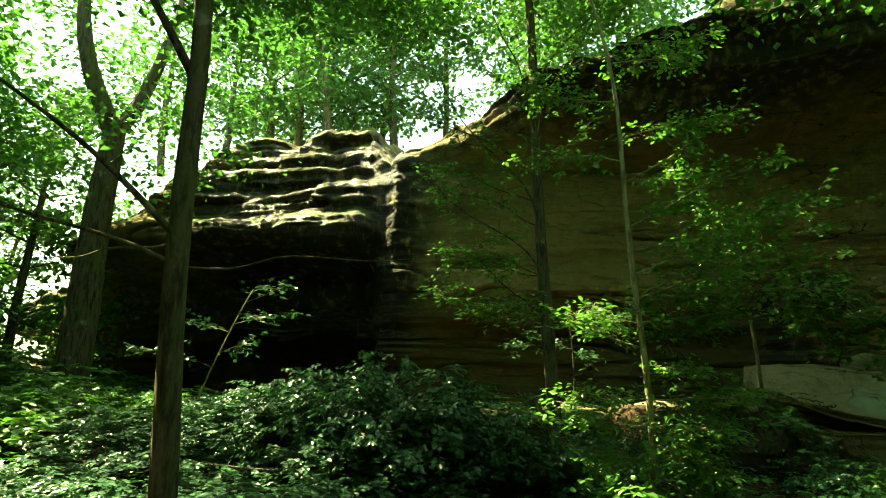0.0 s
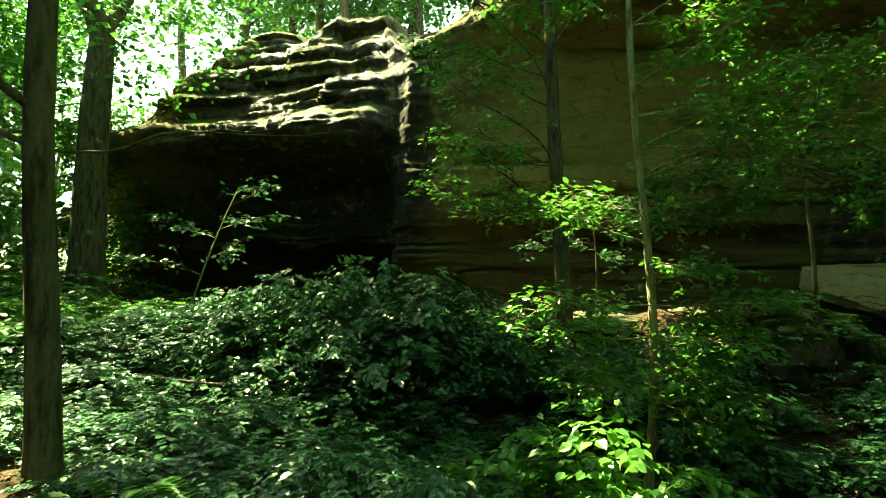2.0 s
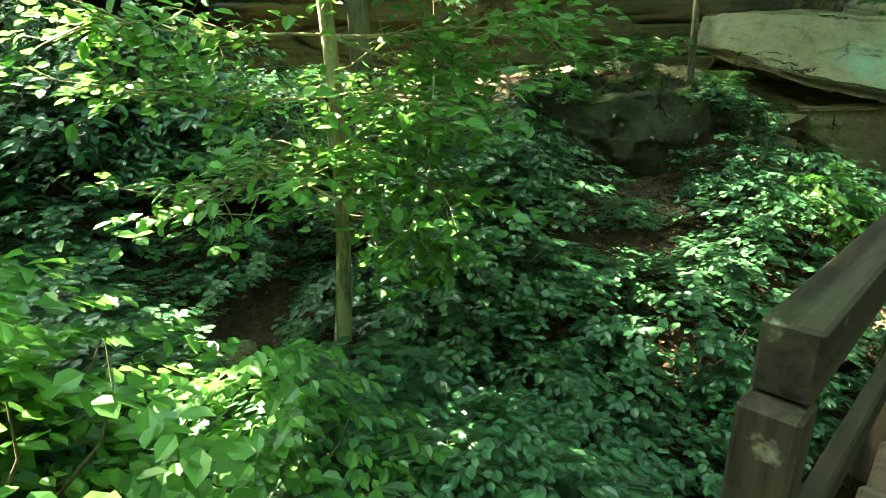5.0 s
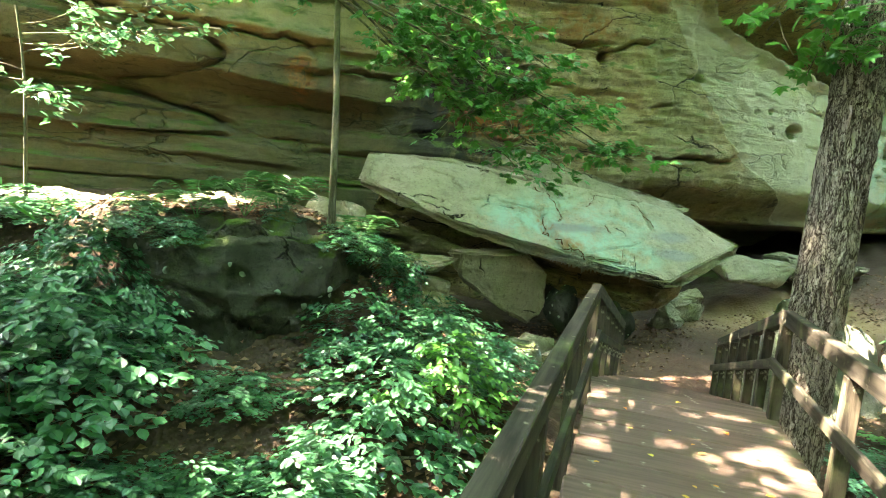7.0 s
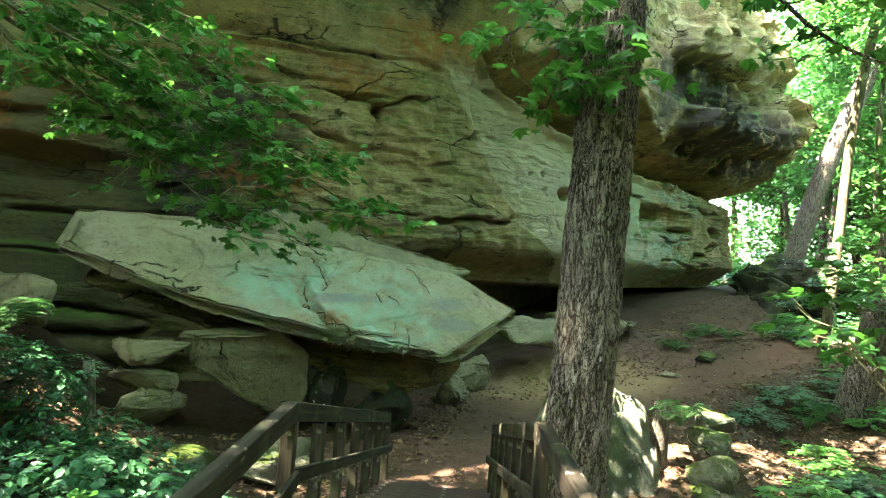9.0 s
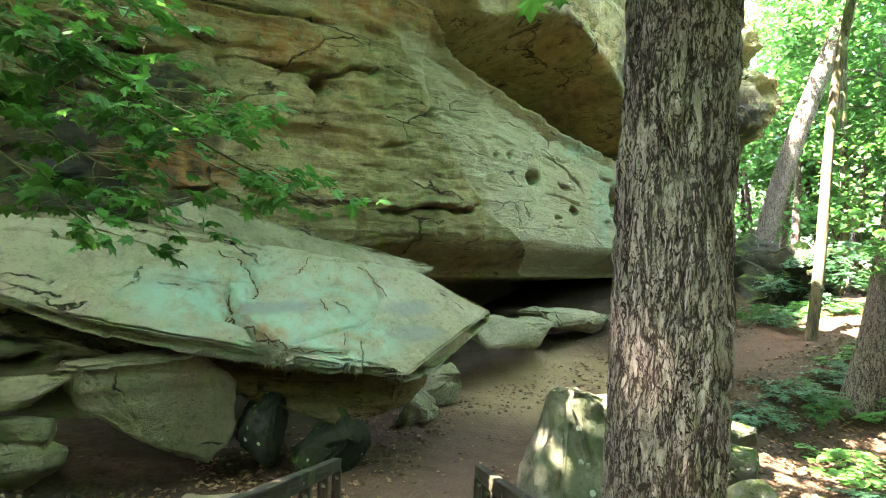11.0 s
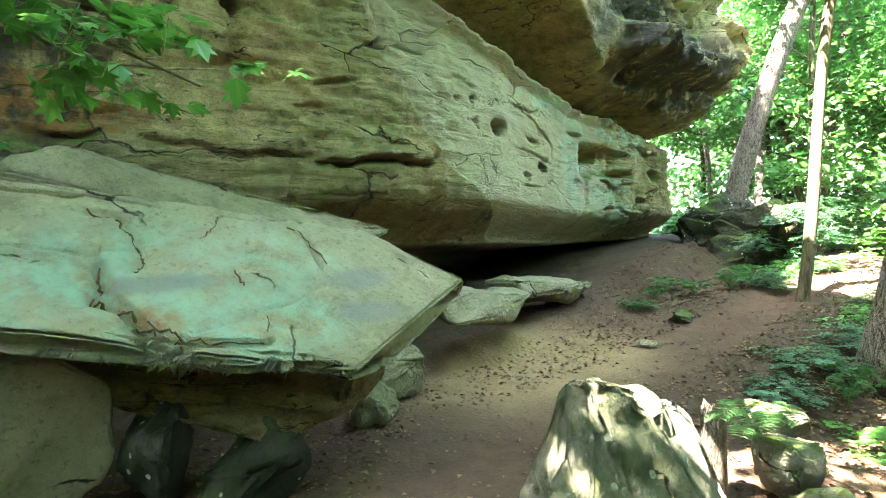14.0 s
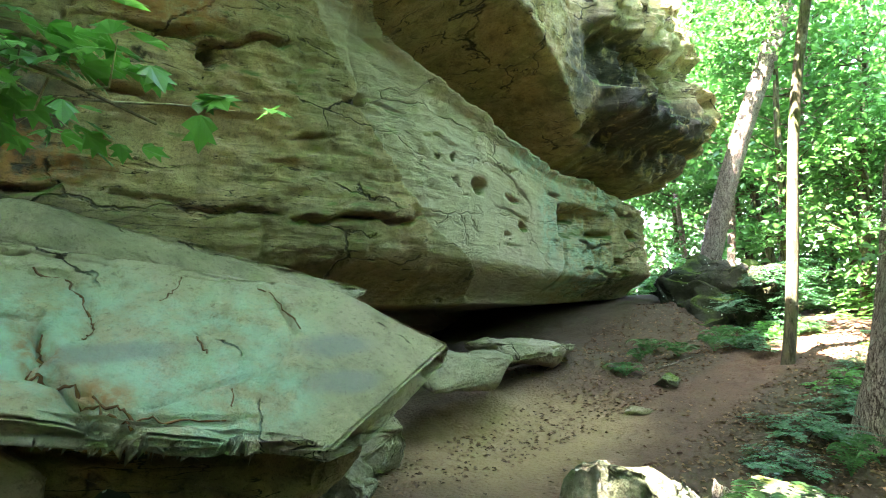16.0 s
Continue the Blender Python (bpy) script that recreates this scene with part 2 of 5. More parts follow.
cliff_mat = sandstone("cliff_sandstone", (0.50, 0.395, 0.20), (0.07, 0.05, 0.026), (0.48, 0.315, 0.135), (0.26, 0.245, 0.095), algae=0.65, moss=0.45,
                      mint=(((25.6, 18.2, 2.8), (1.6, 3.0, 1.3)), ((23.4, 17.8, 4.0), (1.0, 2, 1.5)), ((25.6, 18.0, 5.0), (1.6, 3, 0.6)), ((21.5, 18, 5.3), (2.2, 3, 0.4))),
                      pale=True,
                      # painted shade for cave, roof, hanging underside and block edge, besides wet black
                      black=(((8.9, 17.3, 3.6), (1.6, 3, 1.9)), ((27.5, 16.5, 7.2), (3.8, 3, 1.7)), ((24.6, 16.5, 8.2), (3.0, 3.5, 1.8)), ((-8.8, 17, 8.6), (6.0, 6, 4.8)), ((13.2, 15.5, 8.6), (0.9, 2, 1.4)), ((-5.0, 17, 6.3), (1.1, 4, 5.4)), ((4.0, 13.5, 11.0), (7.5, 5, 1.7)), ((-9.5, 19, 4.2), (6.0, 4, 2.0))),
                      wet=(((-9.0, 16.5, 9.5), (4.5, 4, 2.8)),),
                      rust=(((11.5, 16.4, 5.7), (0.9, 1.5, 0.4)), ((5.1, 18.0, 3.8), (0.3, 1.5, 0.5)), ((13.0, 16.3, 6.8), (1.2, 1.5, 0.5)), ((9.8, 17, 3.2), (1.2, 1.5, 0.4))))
slab_mat = sandstone("slab_sandstone", (0.45, 0.385, 0.24), (0.17, 0.13, 0.075), (0.49, 0.41, 0.26), (0.35, 0.345, 0.19), algae=0.5, strata=False,
                     mint=(((10.7, 13.15, 0.6), (0.75, 0.5, 0.4)), ((10.3, 13.9, 1.1), (1.5, 1.0, 0.7)), ((9.2, 14.3, 1.1), (0.7, 0.6, 0.4))),
                     grey=(((12.1, 13.35, 0.96), (0.42, 0.2, 0.12)), ((11.92, 12.95, 0.66), (0.35, 0.2, 0.1)), ((10.1, 13.8, 0.97), (0.8, 0.2, 0.08))), rust=(((9.68, 13.95, 1.0), (0.12, 0.32, 0.26)), ((9.95, 13.45, 0.68), (0.25, 0.25, 0.16))))
# ochre underside, toned darker than the slab face to paint in its shade
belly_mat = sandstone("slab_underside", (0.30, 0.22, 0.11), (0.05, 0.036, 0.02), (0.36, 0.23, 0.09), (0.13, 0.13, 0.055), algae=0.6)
rock_mat = sandstone("rock_sandstone", (0.38, 0.325, 0.21), (0.11, 0.088, 0.05), (0.42, 0.34, 0.21), (0.27, 0.27, 0.14), algae=0.5, strata=False)
mossy_mat = sandstone("mossy_rock", (0.26, 0.25, 0.19), (0.07, 0.07, 0.05), (0.34, 0.33, 0.26), (0.10, 0.14, 0.06), algae=0.8, moss=0.6, strata=False, spots=0.8)
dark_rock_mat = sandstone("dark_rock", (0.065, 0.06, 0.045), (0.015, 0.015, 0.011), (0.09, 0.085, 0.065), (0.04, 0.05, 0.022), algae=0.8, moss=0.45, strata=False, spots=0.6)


def ground_material():
    m = Mat("forest_floor", 0.95)
    litter = m.voronoi(16)
    c = m.mix(m.noise(6, 6), (0.028, 0.018, 0.012), (0.095, 0.06, 0.038))
    c = m.mix(m.math("MULTIPLY", m.ramp(litter, 0.25, 0.05), 0.5), c, (0.17, 0.10, 0.06))
    dirt = m.mix(m.noise(3.5, 7), (0.05, 0.026, 0.016), (0.135, 0.074, 0.049))
    dirt = m.mix(m.math("MULTIPLY", m.ramp(m.noise(26, 8, 0.75), 0.5, 0.66), 0.75), dirt, (0.07, 0.046, 0.031))
    dirt = m.mix(m.blob((16.8, 14.6, -0.7), (2.6, 1.6, 2.0), 0.4, 0.9, 0.5), dirt, (0.25, 0.155, 0.08))
    path = m.blob((13.0, 13.0, -1.0), (3.6, 2.6, 4.0), 0.25, 0.8, 0.25)
    path = m.math("MAXIMUM", path, m.blob((17.5, 14.2, -0.6), (4.0, 2.3, 4.0), 0.25, 0.8, 0.25))
    path = m.math("MAXIMUM", path, m.blob((20.5, 12.8, -0.6), (6.5, 0.8, 4.0), 0.2, 0.6, 0.25))
    path = m.math("MAXIMUM", path, m.blob((31.0, 12.2, 0.0), (8.0, 0.9, 4.0), 0.2, 0.6, 0.25))
    c = m.mix(path, c, dirt)
    mossy = m.math("MULTIPLY", m.ramp(m.noise(0.9, 6, loc=(4, 4, 0)), 0.6, 0.7), m.math("SUBTRACT", 1.0, path))
    c = m.mix(m.math("MULTIPLY", mossy, 0.7), c, (0.06, 0.085, 0.02))
    m.colour(c)
    m.bump(m.math("ADD", m.noise(9, 7, 0.7), m.math("MULTIPLY", litter, -0.6)), 0.7, 0.05)
    return m.mat


ground_mat = ground_material()


def wood_material(name, pale, dark, green=0.3, along=(0.578, 0.816)):
    m = Mat(name, 0.8)
    a = math.atan2(along[1], along[0])
    grain = m.noise(22, 7, 0.65, stretch=(0.06, 1, 1), rot=(0, 0, -a), distort=0.3)
    c = m.mix(m.ramp(grain, 0.3, 0.68), dark, pale)
    c = m.mix(m.math("MULTIPLY", m.random(), 0.35), c, dark)
    c = m.mix(m.math("MULTIPLY", m.ramp(m.noise(2.2, 6), 0.5, 0.7), green), c, (0.13, 0.15, 0.06))
    c = m.mix(m.math("MULTIPLY", m.ramp(m.noise(6, 5, loc=(9, 1, 4)), 0.63, 0.7), 0.6), c, (0.36, 0.33, 0.24))
    m.colour(c)
    m.bump(grain, 0.6, 0.008)
    return m.mat


rail_mat = wood_material("weathered_rail_wood", (0.062, 0.050, 0.036), (0.013, 0.010, 0.008), 0.4)
post_mat = wood_material("weathered_post_wood", (0.075, 0.058, 0.04), (0.016, 0.012, 0.009), 0.5, (0, 0))
ramp_mat = wood_material("muddy_ramp_wood", (0.085, 0.052, 0.038), (0.03, 0.018, 0.013), 0.2, (0.816, -0.578))
deck_mat = wood_material("worn_deck_wood", (0.125, 0.08, 0.062), (0.07, 0.044, 0.034), 0.12, (0.816, -0.578))
log_mat = bark("grey_log", (0.34, 0.30, 0.24), (0.10, 0.08, 0.06))
big_bark = bark("furrowed_grey_bark", (0.40, 0.315, 0.26), (0.05, 0.032, 0.024), 1.5)
smooth_bark = bark("mottled_bark", (0.17, 0.14, 0.085), (0.045, 0.035, 0.02), 0.6, 0.5, False)
dark_bark = bark("dark_bark", (0.13, 0.11, 0.07), (0.035, 0.028, 0.02), 0.8, 0.5, False)
pale_bark = bark("pale_sapling_bark", (0.36, 0.32, 0.20), (0.13, 0.11, 0.06), 1.2, 0.3, False)
bush_leaf = leaf_material("bush_leaf", (0.02, 0.07, 0.032), (0.06, 0.17, 0.072), 0.32, 0.22)
sap_leaf = leaf_material("sapling_leaf", (0.045, 0.14, 0.036), (0.125, 0.30, 0.065), 0.36, 0.42)
maple_leaf = leaf_material("maple_leaf", (0.03, 0.11, 0.028), (0.10, 0.26, 0.05), 0.36, 0.4)
crown_leaf = leaf_material("crown_leaf", (0.042, 0.125, 0.035), (0.105, 0.265, 0.07), 0.5, 0.36)
fern_leaf = leaf_material("fern_leaf", (0.03, 0.085, 0.028), (0.07, 0.165, 0.05), 0.5, 0.4)

# ---- mesh helpers ----


def smooth(a, b, x):
    t = np.clip((np.asarray(x, float) - a) / (b - a), 0, 1)
    return t * t * (3 - 2 * t)


def lattice(ix, iy, iz, seed):
    h = (ix * 374761393 + iy * 668265263 + iz * 2147483647 + seed * 974634777) & 0xFFFFFFFF
    h = ((h ^ (h >> 13)) * 1274126177) & 0xFFFFFFFF
    return ((h ^ (h >> 16)) & 0xFFFF) / 65535.0


def vnoise(x, y, z, seed=0):
    """Smooth value noise, -1 to 1, on arrays."""
    x, y, z = np.broadcast_arrays(np.asarray(x, float), np.asarray(y, float), np.asarray(z, float))
    ix, iy, iz = np.floor(x).astype(np.int64), np.floor(y).astype(np.int64), np.floor(z).astype(np.int64)
    fx, fy, fz = x - ix, y - iy, z - iz
    fx, fy, fz = (f * f * (3 - 2 * f) for f in (fx, fy, fz))
    out = 0
    for dx in (0, 1):
        for dy in (0, 1):
            for dz in (0, 1):
                w = (fx if dx else 1 - fx) * (fy if dy else 1 - fy) * (fz if dz else 1 - fz)
                out = out + w * lattice(ix + dx, iy + dy, iz + dz, seed)
    return out * 2 - 1


def fbm(x, y, z, octaves=4, seed=0, gain=0.5):
    total, amp = 0, 1.0
    for o in range(octaves):
        total = total + amp * vnoise(np.asarray(x) * 2 ** o, np.asarray(y) * 2 ** o, np.asarray(z) * 2 ** o, seed + o)
        amp *= gain
    return total


def mesh_of(name, verts, faces, mat, shade_smooth=True):
    me = bpy.data.meshes.new(name)
    me.from_pydata([tuple(v) for v in np.asarray(verts).tolist()], [], faces if isinstance(faces, list) else np.asarray(faces).tolist())
    me.materials.append(mat)
    if shade_smooth:
        me.polygons.foreach_set("use_smooth", [True] * len(me.polygons))
    me.update()
    return me


def child(name, me, parent=None, label=""):
    ob = new(name, me)
    if parent is not None:
        ob.parent = parent
    return tagged(ob, label)


def thing(name, label, category, at=(0, 0, 0), group="", kind=""):
    ob = new(name)
    ob.location = at
    ob.empty_display_size = 0.2
    return tagged(ob, label, category, group, kind)


def part(name, bm, material, parent, label=""):
    me = bpy.data.meshes.new(name)
    bm.to_mesh(me)
    bm.free()
    me.materials.append(material)
    return child(name, me, parent, label)


def grid_faces(nu, nv):
    i, j = np.meshgrid(np.arange(nu - 1), np.arange(nv - 1), indexing="ij")
    a = (i * nv + j).ravel()
    return np.stack([a, a + nv, a + nv + 1, a + 1], 1)


def tube(points, radii, sides=8, seed=0, rough=0.0, furrow=0.0):
    """Verts and faces of a tapered limb along points."""
    pts = np.array(points, float)
    n = len(pts)
    tang = np.gradient(pts, axis=0)
    tang /= np.linalg.norm(tang, axis=1)[:, None]
    ref = np.where(np.abs(tang[:, 2:3]) > 0.9, np.array([[1.0, 0, 0]]), np.array([[0, 0, 1.0]]))
    if np.abs(tang[:, 2]).mean() > 0.7:
        ref = np.tile([[1.0, 0.0, 0.0]], (n, 1))
    u = np.cross(tang, ref)
    u /= np.linalg.norm(u, axis=1)[:, None]
    w = np.cross(tang, u)
    ang = np.linspace(0, 2 * math.pi, sides, endpoint=False)
    ring = np.cos(ang)[None, :, None] * u[:, None, :] + np.sin(ang)[None, :, None] * w[:, None, :]
    r = np.asarray(radii, float)[:, None] * np.ones((1, sides))
    if rough:
        cx = pts[:, None, :] + ring * r[..., None]
        r = r * (1 + rough * fbm(np.cos(ang)[None, :] * 3 + 0 * r, np.sin(ang)[None, :] * 3 + 0 * r, cx[..., 2] * 0.9, 4, seed))
    if furrow:
        zz = pts[:, 2][:, None] + 0 * r
        ca, sa = np.cos(ang)[None, :] * 3.2 + 0 * r, np.sin(ang)[None, :] * 3.2 + 0 * r
        wind = 0.35 * fbm(ca * 0.6, sa * 0.6, zz * 2.2, 3, seed + 2)
        ridge = np.abs(vnoise(ca * 1.9 + wind, sa * 1.9 + wind, zz * 5.5, seed + 4))
        plate = np.abs(vnoise(ca * 1.1, sa * 1.1, zz * 13.0, seed + 6))
        r = r - furrow * smooth(0.28, 0.0, ridge) - 0.5 * furrow * smooth(0.16, 0.0, plate) + 0.25 * furrow * fbm(ca * 3, sa * 3, zz * 12, 3, seed + 8)
    v = (pts[:, None, :] + ring * r[..., None]).reshape(-1, 3)
    i, j = np.meshgrid(np.arange(n - 1), np.arange(sides), indexing="ij")
    a, b = (i * sides + j).ravel(), (i * sides + (j + 1) % sides).ravel()
    return v, np.stack([a, b, b + sides, a + sides], 1)


# ---- ground ----
def seg_dist(x, y, a, b):
    ax, ay = a
    dx, dy = b[0] - ax, b[1] - ay
    t = np.clip(((x - ax) * dx + (y - ay) * dy) / (dx * dx + dy * dy), 0, 1)
    return np.hypot(x - ax - t * dx, y - ay - t * dy)


def ground_z(x, y):
    x, y = np.asarray(x, float), np.asarray(y, float)
    far = np.interp(x, [-30, -14, -7, 0, 3, 5.2, 6.6, 8, 10, 14, 18, 22, 26, 31, 45], [1.5, 0.6, 0.45, 0.55, 0.8, 0.8, -0.5, -1.1, -1.25, -1.15, -0.8, -0.2, 0.4, 0.9, 1.2])
    near = np.interp(x, [-30, -3, 3.4, 7, 12, 20, 45], [0.1, -0.5, -0.75, -1.2, -1.6, -1.6, -0.8])
    mixf = smooth(4.5, 10.0, y + 0.25 * np.clip(x - 8, 0, 6))
    hollow = smooth(-1.8, 0.6, x) * (1 - smooth(5.8, 7.0, x))
    step = 0.9 * (1 - smooth(2.0, 3.6, x))
    mixf = mixf * (1 - hollow) + hollow * (0.2 * smooth(7.5, 9.6, y) + 0.8 * smooth(10.2 + step, 11.0 + 1.8 * step, y))
    z = near * (1 - mixf) + far * mixf
    creek = np.minimum(seg_dist(x, y, (14, 4.2), (5.0, 6.0)), seg_dist(x, y, (5.0, 6.0), (-4, 6.6)))
    depth = np.interp(x, [-6, 0, 3, 6, 14], [0.3, 0.75, 1.15, 1.3, 0.5])
    z = z - depth * np.exp(-(creek / 1.5) ** 2)
    bank = smooth(9.6, 10.6, y) * (1 - smooth(12.5, 14.0, y)) * smooth(1.5, 3.2, x) * (1 - smooth(5.2, 6.1, x))
    z = z + 0.15 * bank
    z = z + 0.8 * smooth(15.2, 17.2, y) * smooth(22, 28, x) * (1 - smooth(33, 38, x))
    z = z + 0.45 * smooth(14.6, 16.4, y) * smooth(15, 18.5, x) * (1 - smooth(21, 24, x))
    z = z - 0.5 * smooth(11.9, 9.5, y) * smooth(15, 18, x) * (1 - smooth(40, 50, x))
    z = z + smooth(30, 60, np.hypot(x - 8, y - 8)) * 3.0 * (fbm(x * 0.03, y * 0.03, 0 * x, 3, 40) + 0.2)
    trod = np.exp(-(np.minimum(seg_dist(x, y, (10.3, 10.9), (13, 13)), seg_dist(x, y, (13, 13), (22, 13.4))) / 1.6) ** 2)
    walkway = np.exp(-(seg_dist(x, y, (-0.6, -6), (3.9, 2.15)) / 0.95) ** 6)
    rough = 0.12 * fbm(x * 0.7, y * 0.7, 0 * x, 4, 3) + 0.03 * fbm(x * 4, y * 4, 0 * x, 3, 9)
    return z * (1 - walkway) - 0.17 * walkway * smooth(-1.0, 2.0, y) + rough * (1 - 0.7 * np.maximum(trod, walkway))


def build_ground():
    def axis(lo, hi, a, b, fine, coarse):
        left = a - np.geomspace(fine, a - lo + fine, coarse)[::-1] + fine
        right = b + np.geomspace(fine, hi - b + fine, coarse) - fine
        return np.concatenate([left[:-1], np.arange(a, b, fine), right])
    xs, ys = axis(-400, 400, -10, 32, 0.14, 40), axis(-400, 400, -4, 19, 0.14, 40)
    X, Y = np.meshgrid(xs, ys, indexing="ij")
    Z = ground_z(X, Y)
    ob = new("ground", mesh_of("ground", np.stack([X.ravel(), Y.ravel(), Z.ravel()], 1), grid_faces(len(xs), len(ys)), ground_mat))
    tagged(ob, "brown forest floor of leaf litter and trodden dirt path", "ground", kind="structure")


build_ground()


# ---- cliff ----
CLIFF_TOP_X = [-24, -17, -13.5, -12.5, -6.6, -5.9, -5.2, -2.6, 1.35, 5.4, 9, 20, 26, 31, 34, 37]
CLIFF_TOP_Z = [4.5, 7.0, 11.0, 11.9, 12.0, 10.7, 9.7, 10.9, 11.4, 12.6, 15.5, 16.0, 14.5, 13.5, 12.0, 10]


def cliff_front(x, z):
    """How far the face stands at height z above the foot: y of the rock."""
    y = np.interp(x, [-24, -15, -6, -4.8, -3, 7, 13, 16, 18, 20, 23, 30, 36], [19, 18.2, 18.2, 17.0, 17.2, 18.2, 16.4, 16.05, 16.3, 17.0, 18.0, 18.4, 18.6])
    # left block: bulging wet ledges above an undercut
    left = 1 - smooth(-6.6, -5.2, x)
    y = y - left * (1.6 * smooth(5.6, 6.6, z) * (1 - 0.55 * smooth(7.0, 11.5, z)) - 1.3 * (1 - smooth(5.2, 5.9, z)) - 2.4 * (1 - smooth(2.5, 3.2, z + 0.3 * vnoise(x * 0.6, 0 * x, 0 * x, 6))))
    y = y + left * 0.45 * np.floor((z + 0.3 * fbm(x * 0.3, 0 * x, z * 0.2, 2, 5)) * 0.9) * smooth(7, 8, z) * 0.35
    # roof over the middle wall
    mid = smooth(-5.0, 1.0, x) * (1 - smooth(14.5, 16, x))
    y = y - mid * 3.4 * smooth(9.1, 10.0 + 0.5 * vnoise(x * 0.4, 0 * x, 0 * x, 17), z) * smooth(-5, 1, x)
    y = y - mid * 0.9 * smooth(10.4, 10.7, z) - mid * 0.8 * smooth(11.6, 11.9, z)
    # low hollow at the foot of the middle wall
    slot = smooth(-4, -2, x) * (1 - smooth(6.0, 8.0, x))
    y = y + slot * (0.9 * smooth(3.6, 3.3, z + 0.25 * vnoise(x * 0.7, 0, 0, 4)) - 0.4 * smooth(2.3, 2.0, z))
    # right block: undercut, recess, hanging mass
    right = smooth(9.0, 13.5, x)
    foot = np.interp(x, [9, 14, 20, 24, 30], [0.6, 1.25, 1.35, 1.35, 1.6])
    y = y + right * (1.2 * smooth(foot + 1.1, foot, z) + 4.5 * smooth(foot + 0.05, foot - 0.35, z))
    line = np.interp(x, [13.8, 14.5, 15.2, 15.9, 17.2, 19, 22, 25.5, 30.5], [7.6, 6.8, 6.15, 5.8, 5.55, 5.4, 5.45, 5.35, 5.0])
    over = smooth(14.0, 14.8, x)
    lid = line + np.interp(x, [15.0, 16.0, 18.0, 21.0, 22.6, 24], [0.25, 1.2, 1.9, 1.7, 0.9, 0.5]) + 0.15 * vnoise(x * 0.8, 0 * x, 0 * x, 18)
    y = y + over * (2.3 * smooth(line - 0.03, line + 0.12, z) * (1 - smooth(lid - 0.5, lid + 0.15, z)) - 0.9 * smooth(lid, lid + 0.35, z))
    hang = smooth(22.0, 24.2, x)
    y = y - hang * 1.0 * smooth(line + 0.0, line + 1.8, z) * (1 - 0.5 * smooth(8.5, 12.0, z))
    # plane of the paler, smoother break
    diag = np.interp(z, [1.5, 2.23, 2.98, 3.6, 4.6, 5.6], [19.2, 17.55, 16.12, 15.4, 14.75, 14.4])
    y = y + 0.22 * right * smooth(diag - 0.12, diag + 0.05, x) * (1 - smooth(line - 0.3, line, z)) * (1 - smooth(24.0, 25.0, x))
    # broken right end
    y = y + 0.5 * smooth(23.6, 23.9, x) * smooth(3.4, 3.7, z) * (1 - smooth(4.4, 4.5, z)) * (1 - smooth(26, 27, x))
    end = np.interp(z, [0, 2, 4.8, 6.4, 8.6, 10.5, 14], [31.0, 30.6, 29.8, 30.8, 31.9, 31.2, 29.6])
    y = y + 3.5 * np.clip(x - end, 0, 9) ** 1.25
    return y


def cliff_detail(x, z):
    right = smooth(9, 13, x)
    calm = right * smooth(15.5, 17.5, x) * (1 - smooth(24.0, 25.0, x)) * (1 - smooth(5.0, 5.6, z))
    zz = z + 0.13 * fbm(x * 0.3, 0 * x, z * 0.15, 4, 21)
    bed = vnoise(x * 0.05, 0 * x, zz * 1.7, 31)
    beds = 0.15 * np.sign(bed) * smooth(0.0, 0.09, np.abs(bed)) * (0.5 + 0.5 * vnoise(x * 0.25, 0 * x, zz * 0.8, 33))
    beds = beds + 0.10 * np.sign(vnoise(x * 0.12, 0 * x, zz * 4.0, 35)) * smooth(0.0, 0.12, np.abs(vnoise(x * 0.12, 0 * x, zz * 4.0, 35))) * smooth(-0.2, 0.4, vnoise(x * 0.3, 0 * x, z * 0.6, 36))
    block = vnoise(x * 0.55, 0 * x, np.floor(zz * 1.3) * 7.3, 37)
    beds = beds + 0.16 * np.sign(block) * smooth(0.0, 0.06, np.abs(block)) * smooth(0.0, 0.4, vnoise(x * 0.2, 0 * x, z * 0.4, 38))
    crack_z = np.abs(vnoise(x * 0.16, 0 * x, zz * 1.25, 51))
    crack = 0.40 * smooth(0.05, 0.0, crack_z) * smooth(-0.1, 0.3, vnoise(x * 0.45, 0 * x, z * 0.5, 52))
    flat = 1 - 0.7 * right
    beds = beds * (1 - 0.72 * right)
    flat = flat * (1 - 0.5 * smooth(-5.0, -3.5, x) * (1 - smooth(6, 9, x)))
    fine = 0.13 * flat * fbm(x * 0.9, 0 * x, zz * 1.6, 6, 11, 0.62) + 0.22 * flat * fbm(x * 0.25, 0 * x, z * 0.35, 3, 61) + 0.05 * right * fbm(x * 3.0, 0 * x, zz * 5.0, 4, 13, 0.65)
    hon = smooth(22.5, 24, x) * smooth(5.0, 5.6, z)
    fine = fine + 1.5 * hon * (0.45 * np.abs(fbm(x * 0.9, 0 * x, z * 0.9, 4, 71)) + 0.35 * np.sign(vnoise(x * 0.12, 0, zz * 1.1, 73)) * smooth(0, 0.2, np.abs(vnoise(x * 0.12, 0, zz * 1.1, 73))))
    left = 1 - smooth(-6.5, -5.2, x)
    shelf = left * smooth(6.3, 7.0, z) * 0.35 * np.abs(vnoise(x * 0.15, 0 * x, zz * 2.2, 81))
    return (beds + fine) * (1 - 0.72 * calm) + crack * (1 - 0.7 * right) - shelf


